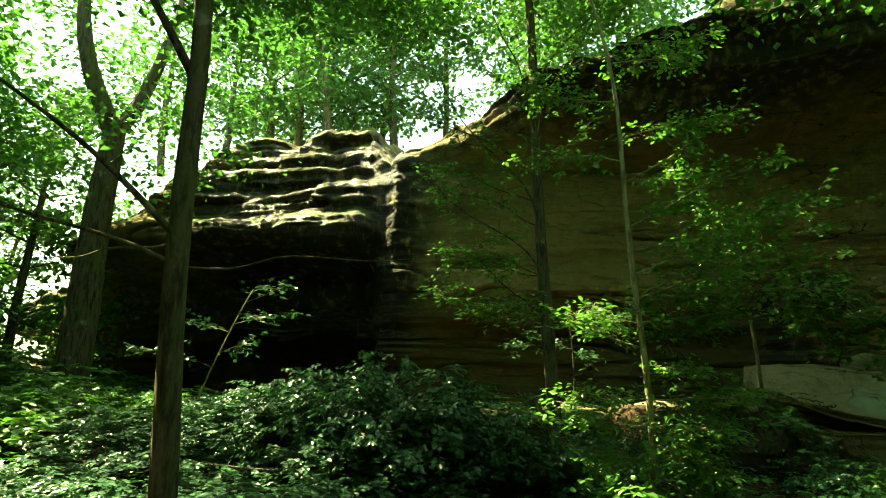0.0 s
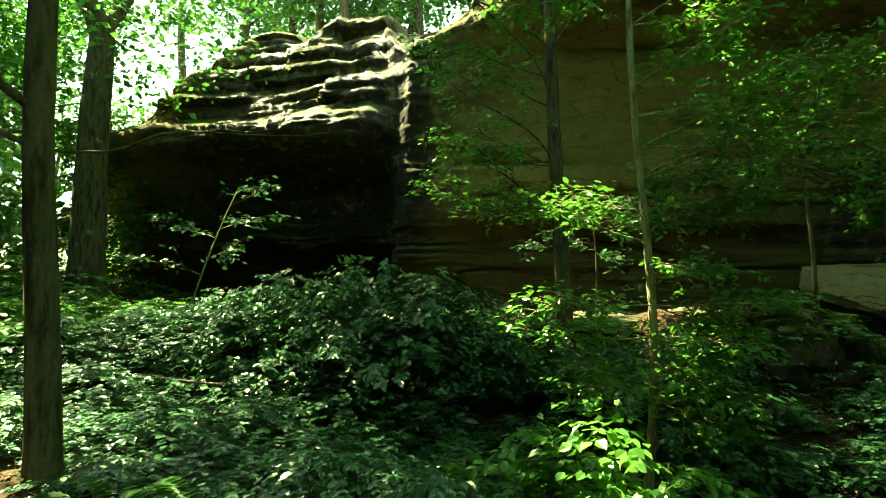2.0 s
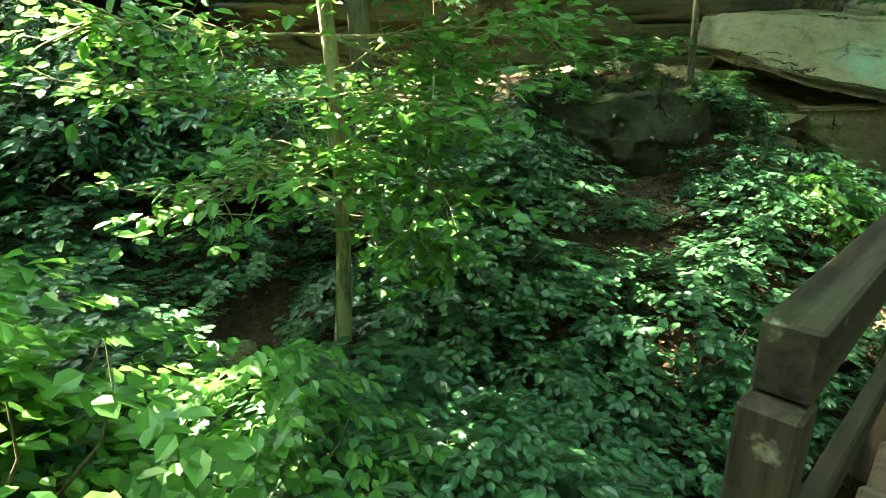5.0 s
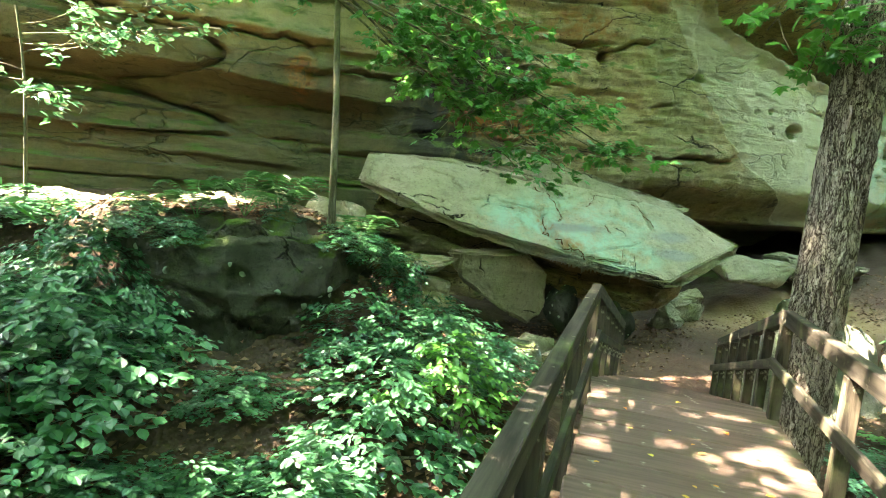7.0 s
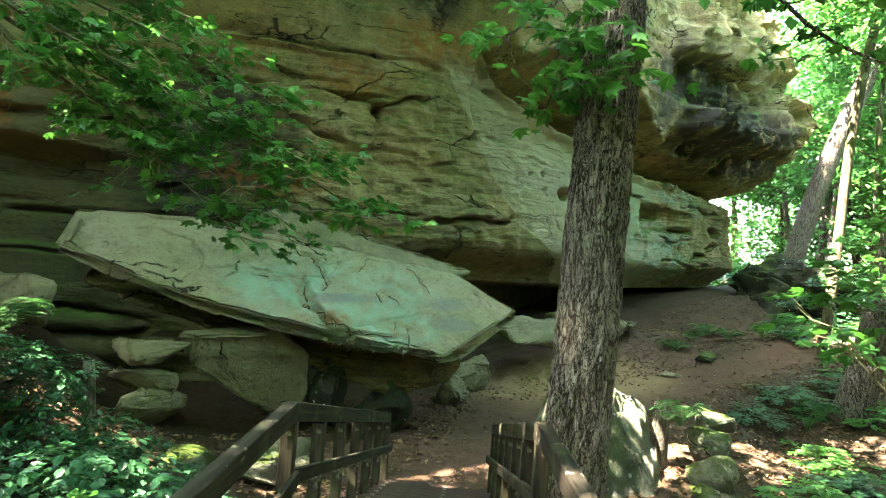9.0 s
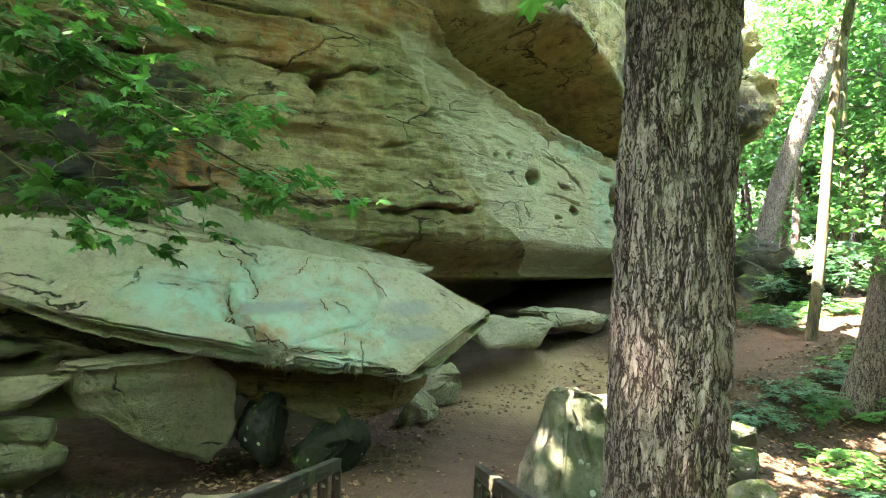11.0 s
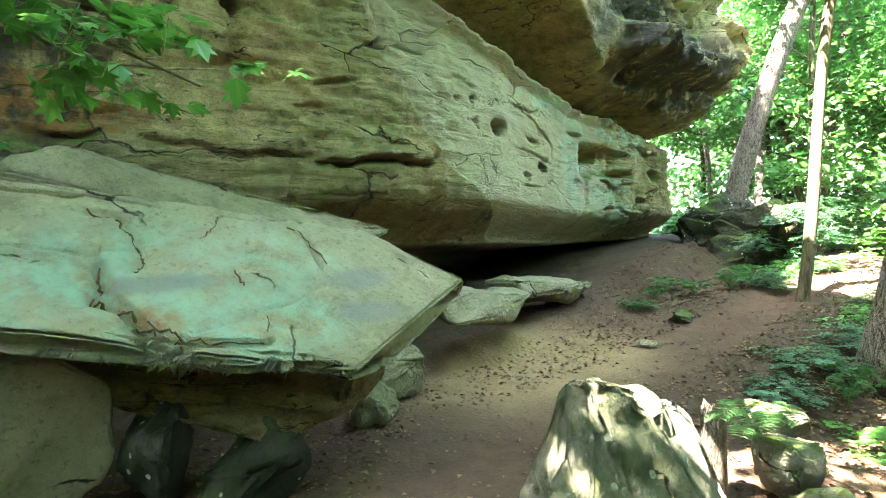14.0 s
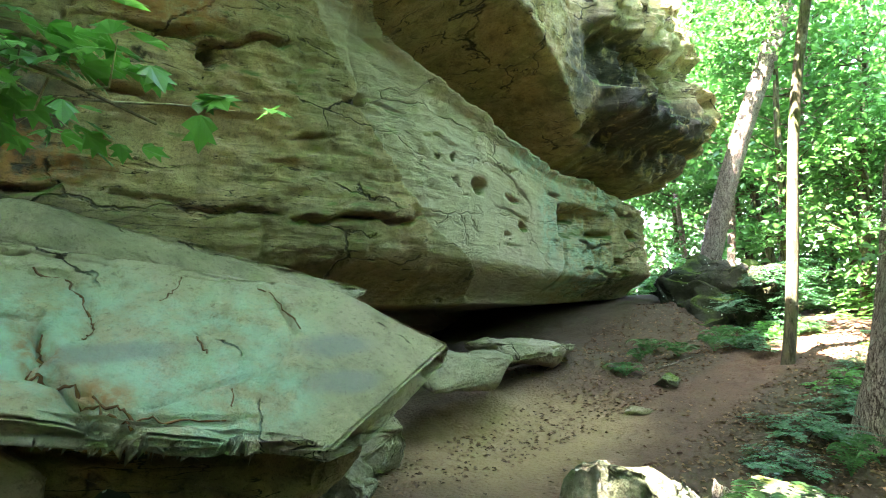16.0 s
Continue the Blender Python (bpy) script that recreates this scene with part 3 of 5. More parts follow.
PITS = [(14.65, 4.85, 0.16, 0.14), (12.15, 4.98, 0.15, 0.15), (18.05, 3.93, 0.30, 0.15), (20.2, 4.05, 0.36, 0.06), (20.9, 3.4, 0.32, 0.10), (24.6, 4.3, 0.75, 0.28),
        (19.8, 3.12, 0.2, 0.05), (26.5, 3.75, 0.45, 0.12), (27.6, 2.9, 0.3, 0.10), (11.7, 5.3, 0.5, 0.07), (16.4, 4.2, 0.07, 0.05), (16.9, 4.3, 0.06, 0.05), (17.1, 3.9, 0.06, 0.05), (28.6, 3.9, 0.5, 0.15)]


# cracks and bed edges: x from, to, z from, to, depth
LEDGES = [(9.8, 11.7, 4.75, 3.98, 0.25), (11.3, 14.2, 3.97, 4.14, 0.16), (9.6, 13.4, 2.74, 2.78, 0.14), (13.2, 16.0, 2.78, 3.03, 0.3), (11.5, 12.4, 5.32, 5.05, 0.3), (11.9, 13.7, 5.15, 5.52, 0.22), (11.4, 12.6, 5.75, 5.8, 0.35), (12.9, 15.0, 4.62, 4.72, 0.12), (14.6, 17.2, 4.9, 4.55, 0.08), (9.5, 13.5, 6.5, 6.3, 0.2), (13.0, 14.5, 6.15, 6.1, 0.12), (10.2, 12.8, 3.3, 3.36, 0.07), (12.6, 14.8, 3.5, 3.44, 0.06),
          (3.0, 10.0, 5.6, 5.3, 0.25), (2.0, 9.0, 6.8, 6.9, 0.25), (23.2, 29.0, 3.35, 3.2, 0.25), (24.5, 29.5, 2.5, 2.4, 0.25), (23.0, 29.0, 4.75, 4.7, 0.2), (-3.0, 6.0, 4.6, 4.5, 0.3), (0.0, 8.5, 3.0, 2.9, 0.2), (8.0, 12.0, 7.6, 7.4, 0.3), (17.5, 22.5, 4.75, 4.7, 0.07), (5.0, 9.2, 3.9, 4.1, 0.25)]
# upright joints between the beds: x, z from, to, depth
JOINTS = [(11.15, 3.3, 4.1, 0.1), (13.05, 1.9, 2.7, 0.14), (12.0, 4.0, 4.9, 0.1), (13.4, 4.7, 5.6, 0.12), (10.6, 4.6, 5.9, 0.18), (14.95, 2.2, 2.9, 0.08), (5.3, 3.3, 4.6, 0.2), (7.2, 4.5, 6.2, 0.2), (24.1, 1.7, 4.0, 0.18), (26.0, 2.4, 4.7, 0.15), (27.4, 2.0, 3.4, 0.15)]


def build_cliff():
    xs = np.concatenate([np.arange(-24, -15, 0.16), np.arange(-15, 9, 0.095), np.arange(9, 32, 0.07), np.arange(32, 36.5, 0.12)])
    nz, back = 340, 26
    zt = np.interp(xs, CLIFF_TOP_X, CLIFF_TOP_Z) + 0.4 * fbm(xs * 0.4, 0 * xs, 0 * xs, 4, 90)
    v = np.interp(np.linspace(0, 1, nz), [0, 0.12, 0.68, 1], [0, 0.18, 0.5, 1])
    X = np.repeat(xs[:, None], nz, 1)
    Z = -1.9 + (zt[:, None] + 1.9) * v[None, :]
    Y = cliff_front(X, Z) + cliff_detail(X, Z)
    for px, pz, rx, rz in PITS:
        wx, wz = 0.25 * rx * fbm(X * 3, 0 * X, Z * 3, 2, 41), 0.06 * fbm(X * 1.3, 0 * X, Z * 2, 3, 42)
        r2 = ((X - px + wx) / rx) ** 2 + ((Z - pz + wz) / rz) ** 2
        Y = Y + (0.22 + 0.4 * min(1.0, rz / 0.15)) * np.exp(-r2 ** 2)
    for x0, x1, z0, z1, deep in LEDGES:
        mid = np.interp(X, [x0, x1], [z0, z1]) + 0.13 * fbm(X * 0.9, 0 * X, 0 * X, 6, int(x0 * 10) % 97, 0.6)
        reach = smooth(x0, x0 + 0.5, X) * (1 - smooth(x1 - 0.5, x1, X)) * smooth(-0.35, 0.1, vnoise(X * 0.7, 0 * X, mid * 3, 43))
        Y = Y + deep * reach * np.exp(-np.clip((Z - mid) / 0.04, -9, 9) ** 2) - 0.45 * deep * reach * smooth(0.02, 0.05, Z - mid) * smooth(0.5, 0.1, Z - mid)
    for jx, z0, z1, deep in JOINTS:
        mid = jx + 0.12 * fbm(0 * X, 0 * X, Z * 1.5, 4, int(jx * 10))
        Y = Y + deep * np.exp(-np.clip((X - mid) / 0.05, -9, 9) ** 2) * smooth(z0, z0 + 0.15, Z) * (1 - smooth(z1 - 0.15, z1, Z))
    edge = smooth(0.94, 1.0, v)[None, :]
    Y = Y + 0.7 * edge ** 2
    b = np.linspace(0, 1, back + 1)[1:]
    bx = np.repeat(xs[:, None], back, 1)
    by = Y[:, -1:] + 26 * b[None, :] ** 1.6
    rise = 0.28 * 26 * b[None, :] ** 1.6
    lift = np.maximum(0, 12.0 - zt[:, None]) * smooth(0.25, 0.7, b)[None, :]
    bz = zt[:, None] + rise * 0.8 + lift * 0.6 + 0.35 * fbm(bx * 0.5, by * 0.5, 0 * bx, 4, 95) * smooth(0, 0.2, b)[None, :]
    X, Y, Z = np.concatenate([X, bx], 1), np.concatenate([Y, by], 1), np.concatenate([Z, bz], 1)
    X = X + 0.12 * fbm(X * 0.8, Y * 0.8, Z * 0.8, 3, 99)
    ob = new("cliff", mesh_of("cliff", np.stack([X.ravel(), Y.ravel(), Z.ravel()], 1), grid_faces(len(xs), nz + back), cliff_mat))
    tagged(ob, "tall layered tan sandstone cliff with overhangs and algae stains", "cliff", kind="structure")


build_cliff()


# ---- loose rocks ----
def rock_mesh(name, pts, mat, cuts=4, amp=0.05, seed=0, bevel=0.06, scale=1.5, layers=0.0, limit=9000, arcs=(), breaks=()):
    bm = bmesh.new()
    for p in pts:
        bm.verts.new(p)
    bmesh.ops.convex_hull(bm, input=bm.verts)
    loose = [v for v in bm.verts if not v.link_faces]
    bmesh.ops.delete(bm, geom=loose, context="VERTS")
    bmesh.ops.dissolve_limit(bm, angle_limit=radians(6), verts=bm.verts, edges=bm.edges)
    bmesh.ops.bevel(bm, geom=bm.edges, offset=bevel, segments=2, affect="EDGES", clamp_overlap=True)
    bmesh.ops.triangulate(bm, faces=bm.faces)
    for _ in range(cuts):
        if len(bm.verts) > limit / 3:
            break
        mean = sum(e.calc_length() for e in bm.edges) / len(bm.edges)
        long_edges = [e for e in bm.edges if e.calc_length() > mean * 0.8]
        bmesh.ops.subdivide_edges(bm, edges=long_edges, cuts=1)
        bmesh.ops.triangulate(bm, faces=bm.faces)
        if len(bm.verts) > limit:
            break
    bm.normal_update()
    co = np.array([v.co[:] for v in bm.verts])
    no = np.array([v.normal[:] for v in bm.verts])
    d = amp * fbm(co[:, 0] * scale, co[:, 1] * scale, co[:, 2] * scale, 5, seed)
    chip = vnoise(co[:, 0] * scale * 1.4 + 9, co[:, 1] * scale * 1.4, co[:, 2] * scale * 2.2, seed + 3)
    d = d - 0.8 * amp * smooth(0.05, 0.22, chip)
    ridge = np.abs(vnoise(co[:, 0] * scale * 0.8, co[:, 1] * scale * 0.8, co[:, 2] * scale * 1.2, seed + 9))
    d = d - 0.7 * amp * smooth(0.06, 0.0, ridge)
    for centre, radius in arcs:
        q = co - np.array(centre)
        a = np.arctan2(q[:, 2], q[:, 0])
        rr = np.linalg.norm(q, axis=1) + 0.22 * vnoise(co[:, 0] * 2.2 + radius * 9, co[:, 1] * 4, co[:, 2] * 4, seed + 15)
        d = d - 0.05 * np.exp(-((rr - radius) / 0.028) ** 2) * smooth(-0.1, 0.2, vnoise(a * 0.8, 0 * a, 0 * a, seed + int(radius * 100)))
        d = d - 0.03 * smooth(radius, radius - 0.06, rr)
    up = np.array([-0.131, -0.579, 0.805])
    for line, width, drop in breaks:
        q = co + 0.035 * np.stack([fbm(co[:, 0] * 4, co[:, 1] * 4, co[:, 2] * 4, 3, seed + 21 + k) for k in range(3)], 1)
        best = np.full(len(co), 9.0)
        low = np.zeros(len(co))
        for a, b in zip(line[:-1], line[1:]):
            a, b = np.array(a), np.array(b)
            t = np.clip(((q - a) @ (b - a)) / ((b - a) @ (b - a)), 0, 1)
            r = q - a - t[:, None] * (b - a)
            r = r - (r @ up)[:, None] * up
            dist = np.linalg.norm(r, axis=1)
            turn = (b - a)[0] * r[:, 1] - (b - a)[1] * r[:, 0]
            low = np.where(dist < best, (turn < 0).astype(float), low)
            best = np.minimum(best, dist)
        d = d - (0.035 + 0.6 * drop) * smooth(width, width * 0.3, best) * (no @ up > 0.6) - drop * low * smooth(0.45, 0.0, best) * (no @ up > 0.6)
    if layers:
        side = 1 - smooth(0.35, 0.75, np.abs(no[:, 2]))
        zz = co[:, 2] + 0.12 * co[:, 0] + 0.1 * fbm(co[:, 0], co[:, 1], co[:, 2], 3, seed + 5)
        d = d - layers * side * smooth(0.1, 0.35, np.abs(vnoise(co[:, 0] * 0.2, co[:, 1] * 0.2, zz * 4.0, seed + 7)))
    co = co + no * d[:, None]
    for v, c in zip(bm.verts, co):
        v.co = c
    me = bpy.data.meshes.new(name)
    bm.to_mesh(me)
    bm.free()
    me.materials.append(mat)
    me.polygons.foreach_set("use_smooth", [True] * len(me.polygons))
    return me


def boulder_points(centre, size, seed, turn=0.0, flat=0.6, count=18):
    r = np.random.default_rng(seed)
    p = r.normal(size=(count, 3))
    p /= np.abs(p).max(axis=1)[:, None] ** flat * np.linalg.norm(p, axis=1)[:, None] ** (1 - flat)
    p = p * (np.array(size) / 2) * r.uniform(0.82, 1.0, (count, 1))
    c, s = math.cos(radians(turn)), math.sin(radians(turn))
    p = np.stack([p[:, 0] * c - p[:, 1] * s, p[:, 0] * s + p[:, 1] * c, p[:, 2]], 1)
    return (p + np.array(centre)).tolist()


def boulder(label, centre, size, seed, mat=None, turn=0.0, category="rock", name="boulder", group="", cuts=5, amp=0.075):
    me = rock_mesh(name, boulder_points(centre, size, seed, turn, 0.85 if size[2] < 0.45 * size[0] else 0.7), mat or rock_mat, cuts, amp * min(size) / 0.8, seed, 0.06 * min(size), 1.6, 0.0, 4500)
    return tagged(new(name, me), label, category, group)


slab_top = [(6.49, 16.17, 2.09), (8.29, 15.88, 2.17), (8.95, 15.59, 2.07), (10.49, 14.86, 1.8), (12.55, 13.99, 1.51), (13.4, 13.02, 0.95), (12.06, 12.78, 0.55), (11.84, 12.57, 0.37), (11.38, 12.45, 0.2), (10.7, 12.85, 0.38), (9.27, 13.48, 0.6), (8.0, 14.14, 0.87), (7.27, 14.74, 1.18), (6.22, 15.48, 1.55)]
slab_under = [(6.6, 15.9, 0.9), (8.6, 14.8, 0.35), (11.0, 13.2, -0.6), (12.4, 13.35, -0.25), (11.6, 14.8, 0.1), (12.75, 13.8, 0.1), (7.4, 16.6, 1.2), (9.6, 15.8, 0.8), (11.5, 12.95, -0.4)]
plate_under = [(p[0] + 0.05, p[1] + 0.08, p[2] - t) for p, t in zip(slab_top, (0.35, 0.45, 0.5, 0.5, 0.4, 0.2, 0.3, 0.3, 0.15, 0.15, 0.2, 0.2, 0.2, 0.22))]


# broken flake and cracks on the slab's upper face: line, width, drop to one side
SLAB_BREAKS = (
    (((9.76, 14.85, 1.67), (10.01, 14.76, 1.64), (10.09, 14.57, 1.52), (10.15, 14.34, 1.37), (10.12, 14.15, 1.23), (9.97, 14.04, 1.12)), 0.05, 0.03),
    (((9.74, 14.21, 1.2), (9.71, 13.96, 1.02), (9.59, 13.82, 0.9), (9.79, 13.67, 0.82), (9.98, 13.39, 0.65), (10.16, 13.11, 0.49)), 0.08, 0.09),
    (((9.96, 13.5, 0.73), (10.13, 13.24, 0.58), (10.34, 13.12, 0.52), (10.85, 12.99, 0.51)), 0.045, 0.03),
    (((10.87, 13.81, 1.1), (10.87, 13.6, 0.95)), 0.03, 0.0),
    (((10.97, 13.22, 0.69), (10.87, 13.06, 0.57)), 0.03, 0.0),
    (((11.0, 14.55, 1.66), (10.85, 14.37, 1.5), (10.67, 14.32, 1.43)), 0.035, 0.0),
    (((11.69, 14.26, 1.56), (11.8, 13.98, 1.38), (11.77, 13.54, 1.06)), 0.035, 0.01),
)
slab_body = [(6.75, 16.1, 1.5), (8.7, 15.0, 1.0), (10.7, 13.7, 0.3), (11.9, 13.05, 0.0), (12.75, 13.5, 0.4), (12.2, 14.2, 1.0)] + slab_under
slab = thing("leaning_slab", "huge tilted tan sandstone slab with mint-green lichen", "rock slab")
child("upper_layer", rock_mesh("upper_layer", slab_top + plate_under, slab_mat, 9, 0.045, 3, 0.016, 0.9, 0.12, 200000, (((7.6, 15.2, 1.3), 0.7),), SLAB_BREAKS), slab, "pale smooth face cracked and flaked")
crack_mat = Mat("crack_grit", 0.95)
crack_mat.colour(crack_mat.mix(crack_mat.noise(9, 4), (0.035, 0.022, 0.012), (0.17, 0.085, 0.03)))
face = BVHTree.FromPolygons([v.co[:] for v in slab.children[0].data.vertices], [p.vertices[:] for p in slab.children[0].data.polygons])
out = Vector((-0.131, -0.579, 0.805))
for k, (line, width, drop) in enumerate(SLAB_BREAKS):
    pts = []
    for a, b in zip(line[:-1], line[1:]):
        for i in range(8):
            q = Vector(a).lerp(Vector(b), i / 8) + Vector([0.035 * float(fbm(a[0] * 3 + i * 0.4, a[1] * 3 + k, 7.0 + j, 3, 210 + j)) for j in range(3)])
            hit = face.ray_cast(q + out, -out)[0]
            if hit is not None:
                pts.append(hit)
    if len(pts) > 3:
        r = 0.011 + 0.1 * drop
        v, f = tube(pts, r * (0.45 + 0.55 * np.abs(fbm(np.arange(len(pts)) * 0.6, 0, k, 3, 220))), 6, k, 0.3)
        child("crack", mesh_of("crack", v, f, crack_mat.mat), slab, "dark rusty crack")
child("lower_layer", rock_mesh("lower_layer", slab_body, belly_mat, 6, 0.08, 5, 0.04, 1.1, 0.14, 25000), slab, "ochre layered underside with shade put into its colour")
back_slab = [(9.0, 16.0, 2.2), (9.25, 16.1, 2.38), (9.75, 16.1, 2.5), (10.8, 16.0, 2.28), (12.6, 15.75, 1.84), (14.1, 15.4, 1.58), (13.4, 15.0, 1.3), (9.3, 15.7, 1.7), (11.6, 15.0, 1.5), (9.4, 16.9, 1.5), (12.6, 16.0, 0.9), (9.2, 16.1, 1.3)]
tagged(new("leaning_slab", rock_mesh("leaning_slab", back_slab, rock_mat, 6, 0.05, 8, 0.03, 1.2, 0.07, 12000)), "narrower tilted sandstone slab behind the huge slab", "rock slab")
tri = [(7.75, 14.2, 0.35), (8.0, 13.85, 0.36), (9.3, 13.85, 0.42), (9.79, 13.85, 0.05), (9.84, 13.85, -0.55), (9.5, 13.8, -0.98), (9.0, 13.8, -0.78), (8.77, 13.8, -0.42), (8.0, 13.9, -0.12), (9.4, 14.8, 0.4), (9.4, 14.7, -0.9), (8.2, 14.8, 0.3), (8.4, 14.7, -0.3)]
tagged(new("wedged_rock", rock_mesh("wedged_rock", tri, rock_mat, 7, 0.04, 12, 0.03, 1.3, 0.03, 12000)), "grey-tan angular rock wedged below the slab", "rock")

trail_rock_mat = sandstone("trail_rock", (0.12, 0.095, 0.06), (0.03, 0.025, 0.015), (0.15, 0.11, 0.07), (0.07, 0.10, 0.02), algae=0.9, moss=1.0, strata=False)
ROCKS = [
    ("pale flat rock lying at the mouth of the low cave", (19.4, 16.5, 0.32), (3.7, 1.6, 0.75), 21, -4, rock_mat),
    ("tan slab rock tilted beside the flat rock", (16.75, 15.8, 0.18), (2.5, 1.3, 0.7), 22, -8, rock_mat),
    ("small dark stone tucked under the slab", (13.2, 14.6, -0.85), (1.1, 0.8, 0.7), 23, 30, rock_mat),
    ("rounded rock under the slab tip", (14.2, 15.4, -0.75), (1.4, 1.0, 1.0), 24, 10, rock_mat),
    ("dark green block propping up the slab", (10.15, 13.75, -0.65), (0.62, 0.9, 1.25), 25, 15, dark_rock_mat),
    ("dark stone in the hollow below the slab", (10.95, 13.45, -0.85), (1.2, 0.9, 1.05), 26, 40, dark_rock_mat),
    ("long flat rock at the cliff foot", (3.8, 14.9, 0.8), (2.7, 1.3, 0.8), 27, -6, rock_mat),
    ("pale cracked rock below the cliff", (1.4, 14.9, 0.42), (2.3, 1.3, 0.9), 28, 8, rock_mat),
    ("pale rock lit by a patch of sun", (-0.5, 14.7, 0.3), (1.9, 1.2, 1.0), 29, 20, rock_mat),
    ("broken rock beside the slab's end", (5.75, 14.9, 0.72), (1.5, 1.3, 0.95), 30, 60, rock_mat),
    ("tan rock stacked beneath the slab", (7.5, 14.1, 0.1), (1.05, 0.9, 0.42), 31, 10, rock_mat),
    ("low rock under the tan rock", (7.42, 14.0, -0.27), (1.0, 0.9, 0.46), 32, -14, rock_mat),
    ("layered rock at the foot of the stack", (7.42, 14.0, -0.66), (1.1, 0.95, 0.6), 37, 20, rock_mat),
    ("mossy stone beside the ramp", (8.4, 11.9, -0.95), (0.9, 0.7, 0.6), 33, 20, mossy_mat),
    ("grey stone beside the ramp foot", (9.0, 12.5, -1.05), (0.8, 0.6, 0.5), 34, 50, rock_mat),
    ("small stone among leaves by the ramp", (7.6, 11.6, -0.8), (0.7, 0.6, 0.6), 35, 0, mossy_mat),
    ("rounded stone at the path's edge", (9.1, 11.95, -1.1), (0.6, 0.5, 0.4), 36, 0, rock_mat),
    ("mossy round rock beside the sunlit boulder", (14.6, 9.85, -0.75), (0.85, 0.75, 0.75), 41, 0, mossy_mat),
    ("lichen-covered angular rock below the path", (15.2, 10.1, -0.5), (1.0, 0.7, 0.3), 42, 30, mossy_mat),
    ("small mossy rock in the undergrowth", (13.95, 9.4, -0.95), (0.9, 0.7, 0.6), 43, 70, mossy_mat),
    ("flat mossy rock below the boulder", (13.9, 9.3, -1.3), (1.3, 0.9, 0.6), 44, 10, mossy_mat),
    ("small pale stone on the slope", (21.2, 13.9, -0.25), (0.9, 0.6, 0.35), 45, 10, mossy_mat),
    ("half-buried stone on the path", (19.2, 13.6, -0.62), (0.7, 0.5, 0.3), 46, 0, rock_mat),
    ("white sunlit stone on the bank top", (4.75, 10.9, 0.92), (0.5, 0.35, 0.25), 47, 0, rock_mat),
    ("pale stone among the bushes", (0.75, 6.5, float(ground_z(0.75, 6.5)) + 0.12), (0.6, 0.5, 0.45), 48, 20, rock_mat),
    ("mossy rock by the trail strewn with dry leaves", (-0.35, 1.75, -0.45), (1.2, 0.75, 0.62), 49, 20, trail_rock_mat),
]
for label, c, size, seed, turn, mat in ROCKS:
    boulder(label, c, size, seed, mat, turn)

# the boulder with the patch of sun, and the dark rock beyond the cliff's end
sunny = [(11.4, 10.4, -1.3), (11.98, 10.6, 0.36), (12.15, 10.45, 0.4), (12.65, 10.4, 0.26), (12.62, 10.2, 0.05), (13.2, 10.3, 0.02), (13.8, 10.5, -0.14), (13.5, 11.0, -0.1), (14.3, 10.4, -1.3), (12.2, 9.7, -1.4), (13.2, 9.5, -1.5), (13.6, 11.3, -1.3), (12.0, 11.3, -1.3), (11.5, 10.0, -1.4), (12.5, 10.0, -0.45)]
boulder_mat = sandstone("lichen_boulder", (0.38, 0.355, 0.28), (0.08, 0.08, 0.055), (0.36, 0.34, 0.28), (0.12, 0.15, 0.07), algae=0.85, moss=0.3, strata=False, spots=0.8)
tagged(new("boulder", rock_mesh("boulder", sunny, boulder_mat, 8, 0.05, 60, 0.02, 2.6, 0.0, 16000)), "lichen-spotted grey boulder lit by a patch of sun", "rock")
endrock = boulder_points((30.0, 15.6, 1.0), (4.6, 5.0, 4.4), 64, -15, 0.5, 26)
tagged(new("rock_outcrop", rock_mesh("rock_outcrop", endrock, dark_rock_mat, 7, 0.38, 64, 0.1, 1.0, 0.3, 24000)), "dark mossy rock outcrop beyond the cliff's end", "rock outcrop")
bank_mat = sandstone("damp_bank", (0.12, 0.10, 0.075), (0.025, 0.02, 0.014), (0.15, 0.13, 0.10), (0.06, 0.065, 0.025), algae=0.7, moss=0.4, strata=False, spots=0.85)
mound = [(3.1, 10.6, 0.75), (3.6, 10.2, 0.7), (4.4, 10.15, 0.85), (5.2, 10.35, 0.85), (5.8, 10.8, 0.7), (4.6, 11.4, 0.95), (3.2, 12.0, 0.85), (5.6, 12.0, 0.7), (3.0, 10.3, -1.4), (4.4, 10.0, -1.4), (5.7, 10.3, -1.4), (6.3, 11.6, -1.2), (3.0, 12.4, -1.0), (5.9, 12.6, -0.8), (4.0, 9.95, 0.1), (5.0, 10.1, 0.0)]
tagged(new("earth_bank", rock_mesh("earth_bank", mound, bank_mat, 8, 0.17, 67, 0.2, 1.5, 0.0, 40000)), "dark damp bank of rock spotted with pale lichen", "rock bank")


# ---- bridge ----
def box_bm(size, bevel=0.006):
    bm = bmesh.new()
    bmesh.ops.create_cube(bm, size=1.0)
    for v in bm.verts:
        v.co = Vector((v.co.x * size[0], v.co.y * size[1], v.co.z * size[2]))
    bmesh.ops.bevel(bm, geom=bm.edges, offset=bevel, segments=1, affect="EDGES")
    return bm


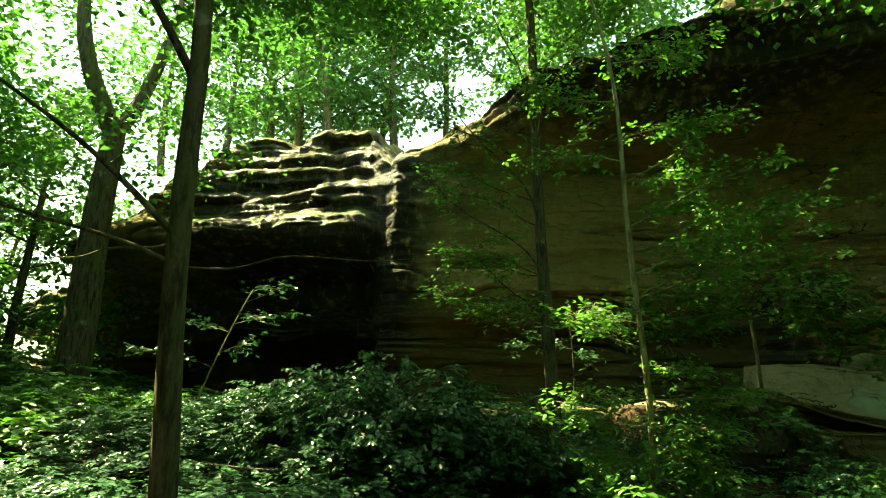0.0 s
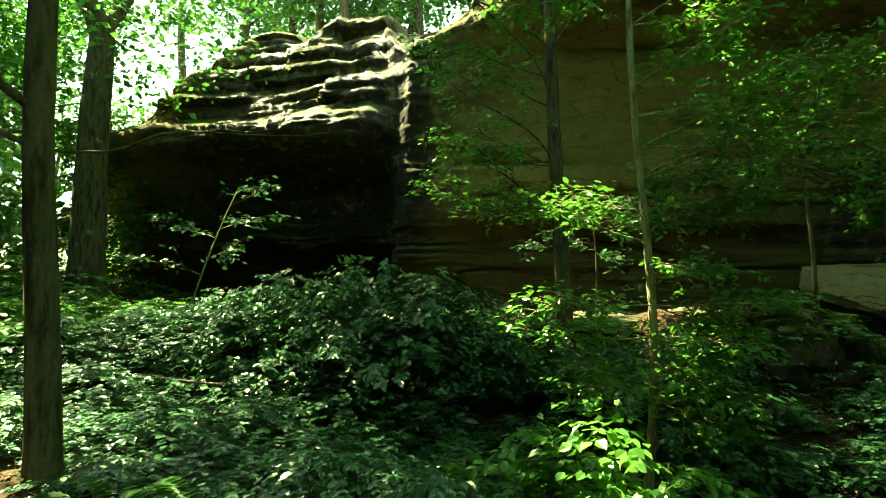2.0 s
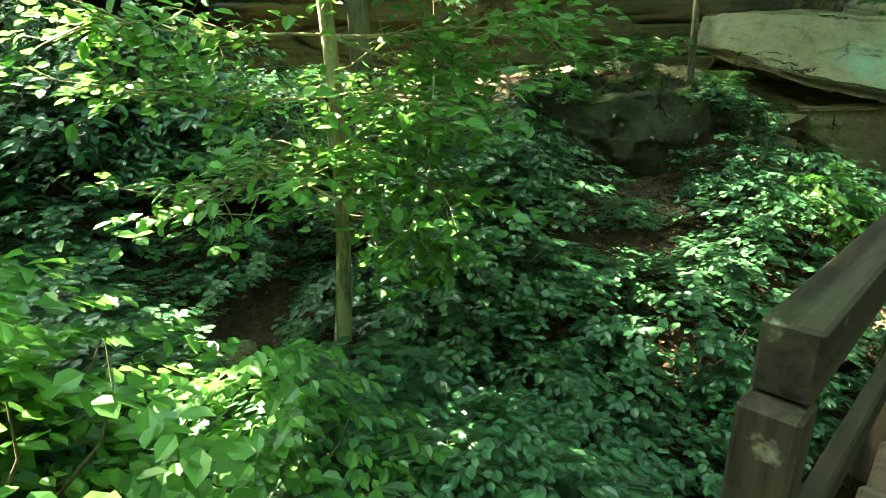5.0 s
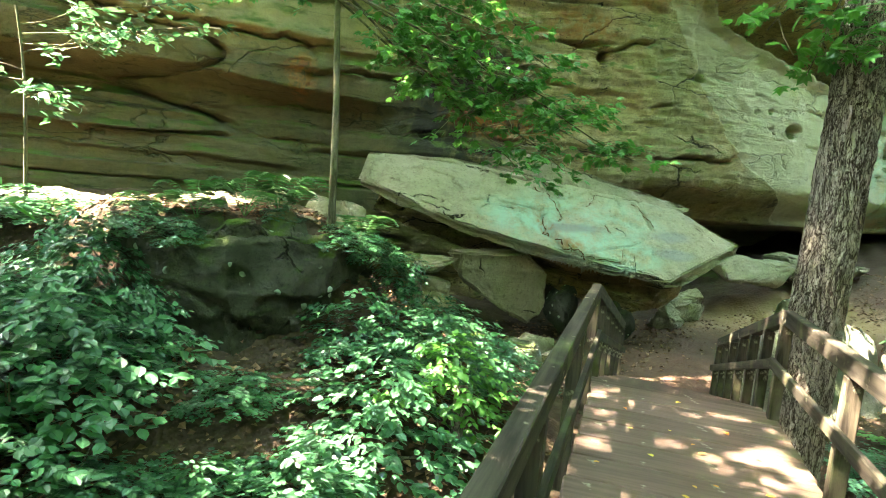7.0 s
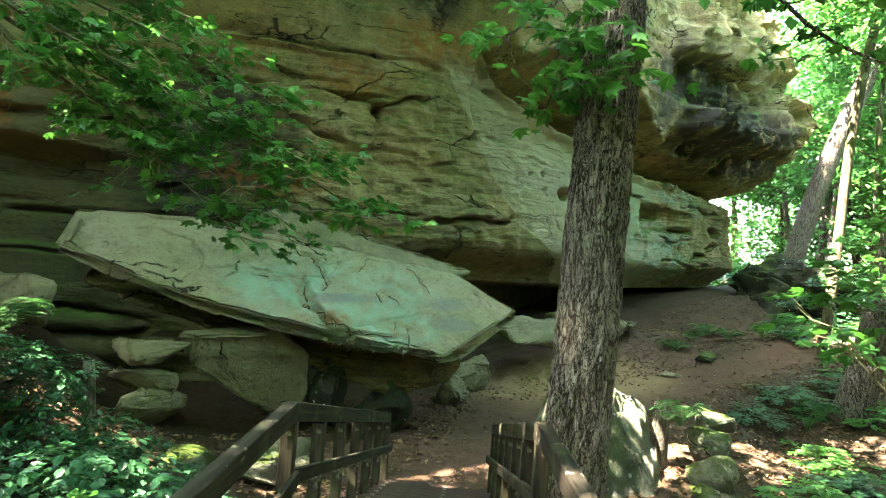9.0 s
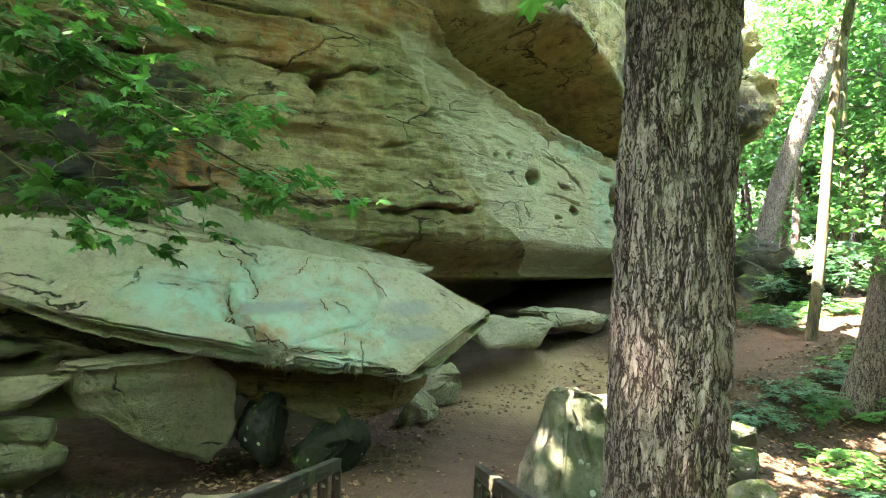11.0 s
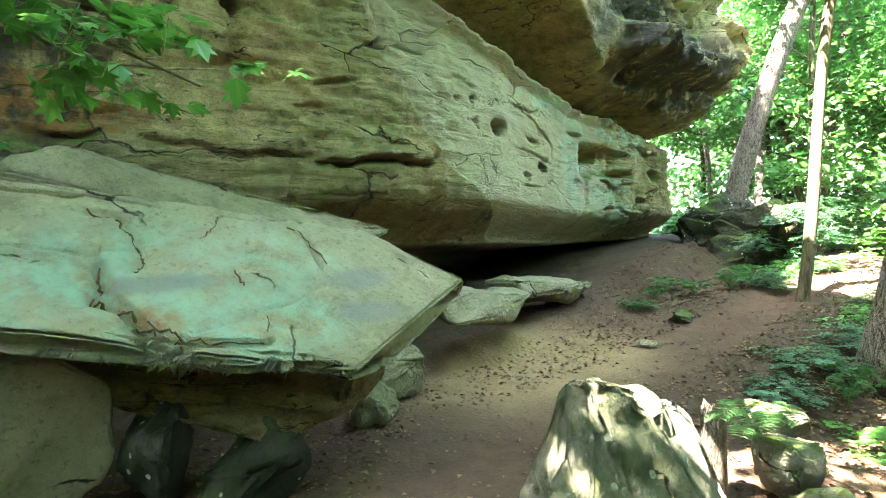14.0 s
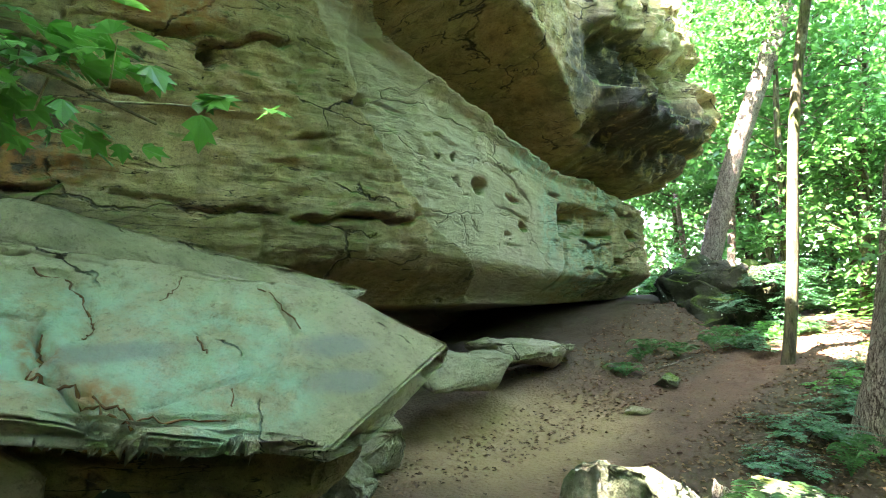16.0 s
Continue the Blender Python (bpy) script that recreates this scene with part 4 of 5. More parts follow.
def timber(name, a, b, width, thick, mat, parent, label="", bevel=0.006):
    """A board from a to b: width across, thick upright."""
    a, b = Vector(a), Vector(b)
    d = b - a
    ob = part(name, box_bm((d.length, width, thick), bevel), mat, parent, label)
    x = d.normalized()
    up = Vector((0, 0, 1)) if abs(x.z) < 0.95 else Vector((ALONG.x, ALONG.y, 0))
    y = up.cross(x).normalized()
    z = x.cross(y)
    m = Matrix((x, y, z)).transposed().to_4x4()
    m.translation = (a + b) / 2
    ob.matrix_local = m
    return ob


ALONG = Vector((0.578, 0.816, 0))
SIDE = Vector((0.816, -0.578, 0))
L1, L2 = Vector((7.40, 8.27, 0)), Vector((9.95, 11.5, 0))
R1, R2 = Vector((8.62, 7.42, 0)), Vector((11.0, 10.6, 0))
L0 = L1 - ALONG * 6.35 + SIDE * 0.02
R0 = R1 - ALONG * 6.3
DECK = -0.15
RAMP_END = -1.22
bridge = thing("footbridge", "weathered wooden footbridge with low rails and a descending ramp", "footbridge", (0, 0, 0))
n_boards = 22
board_w = 7.3 / n_boards
for i in range(n_boards):
    s = -7.2 + board_w * (i + 0.5)
    a = L1 + ALONG * s + SIDE * 0.03 + Vector((0, 0, DECK - 0.022 + random.uniform(-0.004, 0.004)))
    b = R1 + ALONG * (s + 0.06) + SIDE * 0.04 + Vector((0, 0, DECK - 0.022 + random.uniform(-0.004, 0.004)))
    timber("deck_board", a, b, board_w - 0.001, 0.04, deck_mat, bridge, "", 0.013)
n_ramp = 14
for i in range(n_ramp):
    f = (i + 0.5) / n_ramp
    z = DECK + (RAMP_END - DECK) * f - 0.03
    a = L1.lerp(L2, f) + ALONG * 0.1 + Vector((0, 0, z))
    b = R1.lerp(R2, f) + ALONG * 0.1 + Vector((0, 0, z))
    timber("ramp_board", a, b, 4.75 / n_ramp - 0.008, 0.04, ramp_mat, bridge, "mud-covered ramp board")
for p0, p1 in ((L1 - ALONG * 7.0, L1), (R1 - ALONG * 7.0, R1)):
    inner = SIDE * (0.12 if p1 is L1 else -0.12)
    timber("beam", p0 + inner + Vector((0, 0, DECK - 0.17)), p1 + inner + Vector((0, 0, DECK - 0.17)), 0.09, 0.25, post_mat, bridge)
for p0, p1 in ((L1, L2), (R1, R2)):
    timber("beam", p0 + Vector((0, 0, DECK - 0.17)), p1 + Vector((0, 0, RAMP_END - 0.17)), 0.09, 0.25, post_mat, bridge)


def rail_run(p0, p1, z0, z1, count, first=True, out=1.0):
    """Cap rail, middle rail and posts from p0 to p1."""
    up = Vector((0, 0, 1))
    side = SIDE * out
    cap0, cap1 = p0 + up * (z0 + 0.88), p1 + up * (z1 + 0.88)
    timber("cap_rail", cap0 - up * 0.035, cap1 - up * 0.035, 0.08, 0.115, rail_mat, bridge, "grey weathered cap rail with lichen")
    timber("middle_rail", p0 + up * (z0 + 0.46) - side * 0.03, p1 + up * (z1 + 0.46) - side * 0.07, 0.038, 0.085, rail_mat, bridge)
    for i in range(0 if first else 1, count + 1):
        f = i / count
        p = p0.lerp(p1, f)
        z = z0 + (z1 - z0) * f
        timber("post", p + up * (z - 0.25), p + up * (z + 0.785), 0.085, 0.085, post_mat, bridge)


rail_run(L0 - SIDE * 0.02, L1 - SIDE * 0.02, DECK, DECK, 4, True, -1.0)
rail_run(L1 - SIDE * 0.02, L2, DECK, RAMP_END, 6, False, -1.0)
rail_run(R0, R1, DECK, DECK, 4, True, 1.0)
rail_run(R1, R2, DECK, RAMP_END, 6, False, 1.0)


# ---- plants ----
def bend(a, b, n, wobble, seed):
    r = np.random.default_rng(seed)
    t = np.linspace(0, 1, n)
    p = np.array(a)[None, :] * (1 - t[:, None]) + np.array(b)[None, :] * t[:, None]
    for k in (1, 2, 3):
        p += np.sin(math.pi * k * t)[:, None] * r.normal(size=(1, 3)) * wobble / k * np.linalg.norm(np.array(b) - np.array(a)) * np.array([[1, 1, 0.3]])
    return p


def join(pieces):
    vs, fs, off = [], [], 0
    for v, f in pieces:
        vs.append(v)
        fs += (np.asarray(f) + off).tolist()
        off += len(v)
    return np.concatenate(vs), fs


LEAF = np.array([(0, 0, 0), (0.28, 0.30, 0.05), (0.26, 0.68, 0.04), (0, 1.0, -0.06), (-0.26, 0.68, 0.04), (-0.28, 0.30, 0.05)])
LEAF_F = np.array([(0, 1, 2, 3), (0, 3, 4, 5)])
LOBED = np.array([(0, 0, 0), (0.25, 0.05, 0.02), (0.52, 0.30, -0.04), (0.30, 0.42, 0.03), (0.50, 0.72, -0.05), (0.20, 0.66, 0.02), (0, 1.0, -0.08),
                  (-0.20, 0.66, 0.02), (-0.50, 0.72, -0.05), (-0.30, 0.42, 0.03), (-0.52, 0.30, -0.04), (-0.25, 0.05, 0.02)])
LOBED_F = [(0, 1, 2, 3), (0, 3, 4, 5), (0, 5, 6, 7), (0, 7, 8, 9), (0, 9, 10, 11)]
DIAMOND = np.array([(0, 0, 0), (0.36, 0.5, 0.08), (0, 1.0, -0.05), (-0.36, 0.5, 0.08)])
DIAMOND_F = np.array([(0, 1, 2), (0, 2, 3)])


def leaves_at(pos, heading, normal, size, shape=LEAF, shape_f=LEAF_F):
    """Leaves at pos, pointing along heading and facing normal."""
    y = heading / np.linalg.norm(heading, axis=1)[:, None]
    z = normal - (normal * y).sum(1)[:, None] * y
    z /= np.linalg.norm(z, axis=1)[:, None] + 1e-9
    x = np.cross(y, z)
    s = np.asarray(size)[:, None, None]
    v = pos[:, None, :] + s * (shape[None, :, 0:1] * x[:, None, :] + shape[None, :, 1:2] * y[:, None, :] + shape[None, :, 2:3] * z[:, None, :])
    k = len(shape)
    if isinstance(shape_f, list):
        f = []
        for i in range(len(pos)):
            f += [tuple(q + i * k for q in face) for face in shape_f]
    else:
        f = (shape_f[None] + (np.arange(len(pos)) * k)[:, None, None]).reshape(-1, shape_f.shape[1])
    return v.reshape(-1, 3), f


def spray_leaves(r, pts, dirs, per, size, spread, droop=0.3, shape=LEAF, shape_f=LEAF_F):
    """Leaves in flat sprays at the ends of twigs."""
    p = np.repeat(pts, per, 0)
    d = np.repeat(dirs, per, 0)
    n = len(p)
    p = p + d * r.uniform(-0.6, 0.6, (n, 1)) * spread * 1.3 + r.normal(size=(n, 3)) * np.array([[1, 1, 0.35]]) * spread * 0.45
    h = d + r.normal(size=(n, 3)) * 0.8
    h[:, 2] = h[:, 2] * 0.35 - droop * r.uniform(0.2, 1.2, n)
    nor = np.tile([[0.0, 0.0, 1.0]], (n, 1)) + r.normal(size=(n, 3)) * 0.38 + d * 0.25
    return leaves_at(p, h, nor, size * r.uniform(0.6, 1.15, n), shape, shape_f)


def shrub_variant(seed, leaf_mat, leaf_size=0.105, sprays=150, per=10):
    """A spreading shrub of unit size: many stems, leaves in layers."""
    r = np.random.default_rng(seed)
    stems, tips, dirs = [], [], []
    for i in range(5):
        a = r.uniform(0, 2 * math.pi)
        reach = r.uniform(0.25, 0.95)
        end = (math.cos(a) * reach, math.sin(a) * reach, r.uniform(0.55, 1.0) * (1.05 - 0.45 * reach))
        p = bend((r.normal() * 0.06, r.normal() * 0.06, -0.15), end, 6, 0.07, seed * 50 + i)
        stems.append(tube(p, np.linspace(0.016, 0.004, 6), 5))
    for i in range(sprays):
        a, u = r.uniform(0, 2 * math.pi), r.uniform(0, 1) ** 0.55
        lump = 1 + 0.26 * math.sin(3 * a + seed) + 0.16 * math.sin(5 * a + 2 * seed)
        top = math.sqrt(max(0.04, 1.1 - u ** 2)) * (0.74 + 0.26 * math.sin(3 * a + 6 * u + seed))
        z = top * (r.uniform(0.86, 1.04) if r.uniform() < 0.72 else r.uniform(0.3, 0.8))
        tips.append((math.cos(a) * u * lump, math.sin(a) * u * lump, z))
        out = a + r.normal() * 0.5
        dirs.append((math.cos(out), math.sin(out), -0.12))
    # flat leafy twigs: leaves in pairs along each, all nearly level
    tips, dirs = np.array(tips), np.array(dirs)
    k = np.repeat(np.arange(sprays), per)
    step = np.tile(np.linspace(-0.5, 0.5, per), sprays)
    sgn = np.tile(np.where(np.arange(per) % 2, 1.0, -1.0), sprays)
    d = dirs[k]
    across = np.stack([-d[:, 1], d[:, 0], 0 * d[:, 0]], 1) * sgn[:, None]
    n = len(k)
    pos = tips[k] + d * step[:, None] * 0.36 + r.normal(size=(n, 3)) * 0.014
    head = d * 0.7 + across * 0.8 + r.normal(size=(n, 3)) * np.array([[0.25, 0.25, 0.14]]) - np.array([[0, 0, 0.14]])
    nor = np.tile([[0.0, 0.0, 1.0]], (n, 1)) + r.normal(size=(n, 3)) * 0.26 + d * 0.2
    lv = leaves_at(pos, head, nor, leaf_size * r.uniform(0.7, 1.2, n), LEAF * np.array([[1.15, 1, 1]]), LEAF_F)
    bush = thing("shrub", "low spreading shrub with dense dark green leaves", "shrub", (0, 0, -50))
    for v, f in stems:
        child("stem", mesh_of("stem", v, f, dark_bark), bush)
    child("foliage", mesh_of("foliage", lv[0], lv[1], leaf_mat, False), bush)
    return bush


def settle_xy(x, y):
    return float(ground_z(x, y))


def plant(src, x, y, scale, high, turn, z=None, label=""):
    m = Matrix.Translation((x, y, settle_xy(x, y) - 0.03 if z is None else z)) @ Matrix.Rotation(turn, 4, "Z") @ Matrix.Diagonal((scale, scale, high, 1))
    ob = copy_thing(src, m)
    return tagged(ob, label) if label else ob


# bed of shrubs between the trail and the cliff, bank, far side of the path: (x, y, spread, height)
shrubs = [shrub_variant(s, bush_leaf) for s in (1, 2, 3, 4)]
light_shrubs = [shrub_variant(s, sap_leaf, 0.14, 100, 8) for s in (11, 12)]
spots = []
pr = random.Random(5)
for _ in range(1500):
    x, y = pr.uniform(-13, 3.4), pr.uniform(1.2, 13.2)
    if y < 2.0 - 0.35 * x or (x > 1.2 and y < 4.6) or math.hypot(x + 3.75, y - 3.4) < 0.7 or math.hypot(x + 0.4, y - 1.9) < 0.8:
        continue
    if x > 2.0 and y > 9.2 or (0.0 < x < 2.0 and 5.4 < y < 7.4):
        continue
    s = pr.uniform(0.7, 1.15) * (0.75 if y < 4 else 1.0)
    if all(math.hypot(x - a, y - b) > 0.43 * (s + c) for a, b, c in spots):
        spots.append((x, y, s))
for x, y, s in spots:
    src = light_shrubs[pr.randrange(2)] if x < -8 else shrubs[pr.randrange(4)]
    plant(src, x, y, s, s * pr.uniform(0.75, 1.0) * (0.8 if y < 6 else 0.6 if y > 9.8 else 1.0), pr.uniform(0, 6.3))
SPOTS = [(3.0, 9.9, 0.6, 1.2), (2.7, 10.5, 0.7, 1.2), (3.4, 9.7, 0.5, 0.9), (2.2, 10.9, 0.6, 0.9), (1.9, 1.75, 0.5, 0.5), (0.3, 2.8, 0.7, 0.85), (-0.6, 3.1, 0.75, 0.8), (1.1, 2.5, 0.5, 0.55), (4.9, 7.5, 0.95, 1.0), (4.0, 6.9, 0.8, 0.8), (5.6, 8.6, 0.9, 0.95), (3.0, 8.9, 1.05, 1.1), (2.1, 8.3, 0.9, 0.9), (3.6, 7.9, 0.6, 0.5), (6.4, 9.7, 0.8, 0.8), (5.6, 10.1, 0.7, 0.8),
         (4.4, 9.2, 0.5, 0.32), (1.6, 9.6, 0.9, 0.9), (7.0, 9.4, 0.5, 0.6), (6.7, 10.5, 0.6, 0.75), (6.2, 10.9, 0.5, 0.8), (6.0, 7.6, 0.6, 0.6), (2.5, 10.0, 0.6, 0.5), (4.5, 6.0, 0.8, 0.8), (3.5, 6.3, 0.8, 0.9), (2.7, 7.3, 0.9, 0.9), (5.3, 6.8, 0.7, 0.8), (3.2, 5.2, 0.7, 0.7), (5.0, 8.4, 0.6, 0.4), (5.6, 7.3, 0.6, 0.8), (2.4, 6.2, 0.6, 0.7), (4.2, 8.1, 0.6, 0.45)]
for x, y, s, h in SPOTS:
    plant(shrubs[pr.randrange(4)], x, y, s, h, pr.uniform(0, 6.3))
# taller clump that stands up before the cliff: (x, y, top)
for x, y, top in ((-5.6, 8.6, 1.35), (-4.7, 8.8, 1.6), (-3.9, 8.3, 1.8), (-3.1, 8.8, 1.95), (-2.3, 8.4, 2.0), (-1.5, 8.8, 1.85), (-0.8, 8.4, 1.6), (-2.8, 7.6, 1.6), (-4.3, 7.5, 1.3), (-1.3, 7.6, 1.35), (0.1, 8.8, 1.2)):
    plant(shrubs[pr.randrange(4)], x, y, pr.uniform(0.85, 1.1), top - settle_xy(x, y), pr.uniform(0, 6.3), None, "tall arching shrub with level tiers of green leaves")
BRIGHT = [(1.72, 1.95, 0.5, 0.72), (1.98, 1.5, 0.36, 0.55), (0.9, 4.3, 0.8, 1.05), (1.5, 3.5, 0.75, 1.1), (1.42, 1.72, 0.4, 0.5), (1.62, 2.0, 0.4, 0.62), (2.2, 4.5, 0.6, 0.9), (6.3, 8.9, 0.6, 0.9), (1.7, 5.4, 0.6, 0.8)]
for x, y, s, h in BRIGHT:
    plant(light_shrubs[pr.randrange(2)], x, y, s, h, pr.uniform(0, 6.3), None, "bright green young shrub catching the sun")
for x, y, z, s in ((3.3, 10.4, 0.75, 0.4), (3.7, 10.25, 0.7, 0.3), (5.4, 10.5, 0.7, 0.35), (5.75, 10.8, 0.55, 0.4), (4.7, 10.9, 0.95, 0.25), (3.0, 10.5, 0.5, 0.5), (6.1, 11.2, 0.3, 0.45), (28.6, 13.8, 2.0, 0.8), (27.9, 14.6, 1.2, 0.7), (29.3, 13.2, 1.4, 0.9), (28.4, 13.4, 0.6, 0.8), (30.3, 13.4, 2.3, 0.8)):
    plant(shrubs[pr.randrange(4)], x, y, s, s, pr.uniform(0, 6.3), z - 0.1, "small green plant rooted in the rock")
LOW = [(19.5, 10.9), (21.2, 10.6), (18.2, 11.0), (22.8, 10.9), (24.6, 11.0), (20.4, 9.6), (17.6, 9.4), (26.2, 13.3), (25.0, 13.2), (23.9, 9.5), (26.5, 10.6), (29.0, 10.8), (14.8, 8.4), (16.2, 8.4), (12.4, 8.4), (11.2, 8.3), (28.6, 12.9), (31.0, 10.2), (33.5, 10.8), (22.5, 8.0), (27, 8.4), (13.6, 7.2), (16, 6.6), (19, 7.4)]
for x, y in LOW:
    plant((shrubs + light_shrubs)[pr.randrange(6)], x, y, pr.uniform(0.45, 0.8), pr.uniform(0.3, 0.55), pr.uniform(0, 6.3), None, "low green woodland plants beside the path")
for _ in range(60):
    x, y = pr.uniform(33, 58), pr.uniform(-2, 26)
    if math.hypot(x - 30.4, y - 15.8) > 4:
        plant(light_shrubs[pr.randrange(2)], x, y, pr.uniform(1.2, 2.4), pr.uniform(0.8, 2.2), pr.uniform(0, 6.3), None, "leafy woodland undergrowth in pale light")
for _ in range(34):
    x, y = pr.uniform(-30, -14), pr.uniform(4, 17)
    plant(light_shrubs[pr.randrange(2)], x, y, pr.uniform(1.1, 1.9), pr.uniform(0.8, 1.8), pr.uniform(0, 6.3), None, "leafy woodland undergrowth in pale light")
for src in shrubs + light_shrubs:
    for o in (*src.children_recursive, src):
        bpy.data.objects.remove(o)


# ---- trees ----
def tree(name, label, base, top, r0, r1, mat, limbs=(), leaf=None, sides=14, rough=0.06, seed=0, wob=0.012, flare=1.25, rings=26, furrow=0.0):
    """A trunk from base to top, limbs given as (start height share, end point, radius), crown as (mesh verts, faces)."""
    ob = thing(name, label, "tree", base)
    off = np.array(base)
    p = bend(base, top, rings, wob, seed) - off
    rad = np.linspace(r0, r1, rings) * (1 + (flare - 1) * np.exp(-np.linspace(0, 26, rings) * 0.9))
    v, f = tube(p, rad, sides, seed, rough, furrow)
    p = p[np.linspace(0, rings - 1, 26).astype(int)]
    child("trunk", mesh_of("trunk", v, f, mat), ob)
    tips = []
    for i, (share, end, rr) in enumerate(limbs):
        k = int(share * 25)
        q = bend(p[k], np.array(end) - off, 12, 0.05, seed * 31 + i)
        v, f = tube(q, np.linspace(rr, rr * 0.25, 12), 7, seed, 0.05)
        child("limb", mesh_of("limb", v, f, mat), ob)
        tips.append(q)
    return ob, off, p, tips


def add_leaves(ob, off, seed, curves, count, per, size, spread, mat, shape=LEAF, shape_f=LEAF_F, lo=0.25, twigs=None, droop=0.3, length=0.5):
    """Twigs along the given limbs with leaves at their ends."""
    r = np.random.default_rng(seed)
    tips, dirs, sticks = [], [], []
    for q in curves:
        for _ in range(count):
            t = r.uniform(lo, 1.0) * (len(q) - 1)
            k = min(int(t), len(q) - 2)
            p = q[k] + (q[k + 1] - q[k]) * (t - k)
            d = (q[k + 1] - q[k]) / (np.linalg.norm(q[k + 1] - q[k]) + 1e-9) * 0.5 + r.normal(size=3) * np.array([1, 1, 0.35])
            d /= np.linalg.norm(d)
            e = p + d * r.uniform(0.25, 1.0) * length
            tips.append(e)
            dirs.append(d)
            sticks.append(tube(np.array([p, (p + e) / 2 + r.normal(size=3) * 0.03, e]), [0.006, 0.004, 0.002], 4))
    if twigs is not None:
        v, f = join(sticks)
        tagged(child("twig_spray", mesh_of("twig_spray", v, f, twigs), ob), kind="stuff")
    v, f = spray_leaves(r, np.array(tips), np.array(dirs), per, size, spread, droop, shape, shape_f)
    child("foliage", mesh_of("foliage", v, f, mat, False), ob)


# sun shafts cut through the overhead crowns to light chosen spots: aim point, radius
GAPS = [((13.15, 10.35, -0.1), 0.42), ((1.62, 1.85, 0.3), 0.6), ((26.9, 11.5, -0.2), 0.8), ((-0.6, 14.3, 0.6), 0.22), ((1.4, 3.3, 0.5), 0.5), ((2.2, 5.6, 0.9), 0.6)]
SMALL_GAPS = GAPS + [((1.0, 5.0, 0.8), 0.45), ((-0.2, 6.4, 0.8), 0.4), ((3.4, 6.0, 3.6), 0.45)]


def crown(ob, off, centre, radii, leaves, size, seed):
    """A crown of leaf clumps with gaps, through which a few patches of sun reach the ground."""
    r = np.random.default_rng(seed)
    k = 150
    c = r.normal(size=(k, 3))
    c = c / np.linalg.norm(c, axis=1)[:, None] * r.uniform(0.35, 1.0, (k, 1)) ** 0.6 * np.array(radii) + np.array(centre)
    pos = c[r.integers(0, k, leaves)] + r.normal(size=(leaves, 3)) * np.array([[0.7, 0.7, 0.35]])
    keep = np.ones(leaves, bool)
    s = np.array(sun_dir)
    for g, rad in SMALL_GAPS:
        d = pos - np.array(g)
        d = d - (d @ s)[:, None] * s
        keep &= np.linalg.norm(d, axis=1) > rad
    pos = pos[keep] - off
    n = len(pos)
    h = r.normal(size=(n, 3)) * np.array([[1, 1, 0.4]]) - np.array([[0, 0, 0.3]])
    nor = np.tile([[0, 0, 1.0]], (n, 1)) + r.normal(size=(n, 3)) * 0.5
    v, f = leaves_at(pos, h, nor, size * r.uniform(0.55, 1.2, n), DIAMOND, DIAMOND_F)
    child("crown", mesh_of("crown", v, f, crown_leaf, False), ob)


# big furrowed tree beside the ramp, with maple leaves hanging in front of it
ob, off, p, tips = tree("tree", "big tree with deeply furrowed grey-brown bark beside the ramp", (9.06, 7.58, -1.6), (9.1, 7.56, 14.0), 0.218, 0.15, big_bark,
                        [(0.36, (8.25, 7.7, 2.95), 0.02), (0.36, (8.75, 7.15, 2.75), 0.02), (0.37, (8.5, 7.5, 2.6), 0.015), (0.42, (10.6, 6.3, 3.1), 0.03), (0.45, (11.4, 5.6, 3.8), 0.03), (0.6, (6.6, 5.4, 9.5), 0.09), (0.7, (12, 5.4, 10), 0.09), (0.8, (9.0, 10.2, 11.5), 0.08)], sides=96, rough=0.05, seed=3, wob=0.0012, rings=420, furrow=0.022)
add_leaves(ob, off, 5, tips[:5], 14, 6, 0.125, 0.13, maple_leaf, LOBED, LOBED_F, 0.5, big_bark, 0.35, 0.45)
crown(ob, off, (9.2, 7.6, 13.0), (5.5, 5.5, 3.6), 17000, 0.27, 301)
# slender tree at the bank with the hanging maple branch
ob, off, p, tips = tree("sapling", "slender bare-stemmed sapling on the bank with a drooping leafy branch", (5.36, 11.37, 0.6), (5.22, 11.37, 4.6), 0.05, 0.03, smooth_bark,
                        [(0.8, (9.35, 10.7, 2.05), 0.022), (0.82, (8.6, 10.8, 2.5), 0.02), (0.8, (7.75, 10.85, 1.7), 0.02), (0.78, (7.1, 11.0, 2.5), 0.02), (0.85, (6.6, 11.0, 3.2), 0.018), (0.9, (8.0, 10.9, 3.1), 0.018), (0.94, (7.2, 11.2, 3.9), 0.016), (0.8, (8.9, 10.95, 2.15), 0.016), (0.78, (8.3, 10.9, 1.85), 0.016), (0.86, (8.9, 11.3, 2.6), 0.016), (0.85, (4.2, 11.0, 3.6), 0.014), (0.9, (3.7, 11.0, 4.8), 0.016), (0.92, (4.6, 10.8, 5.4), 0.014), (0.95, (5.7, 11.0, 5.7), 0.014), (0.95, (6.6, 11.1, 5.9), 0.014), (0.85, (4.9, 10.6, 4.2), 0.012)], sides=8, seed=4)
add_leaves(ob, off, 6, tips, 34, 7, 0.128, 0.14, maple_leaf, LOBED, LOBED_F, 0.3, pale_bark, 0.5, 0.5)
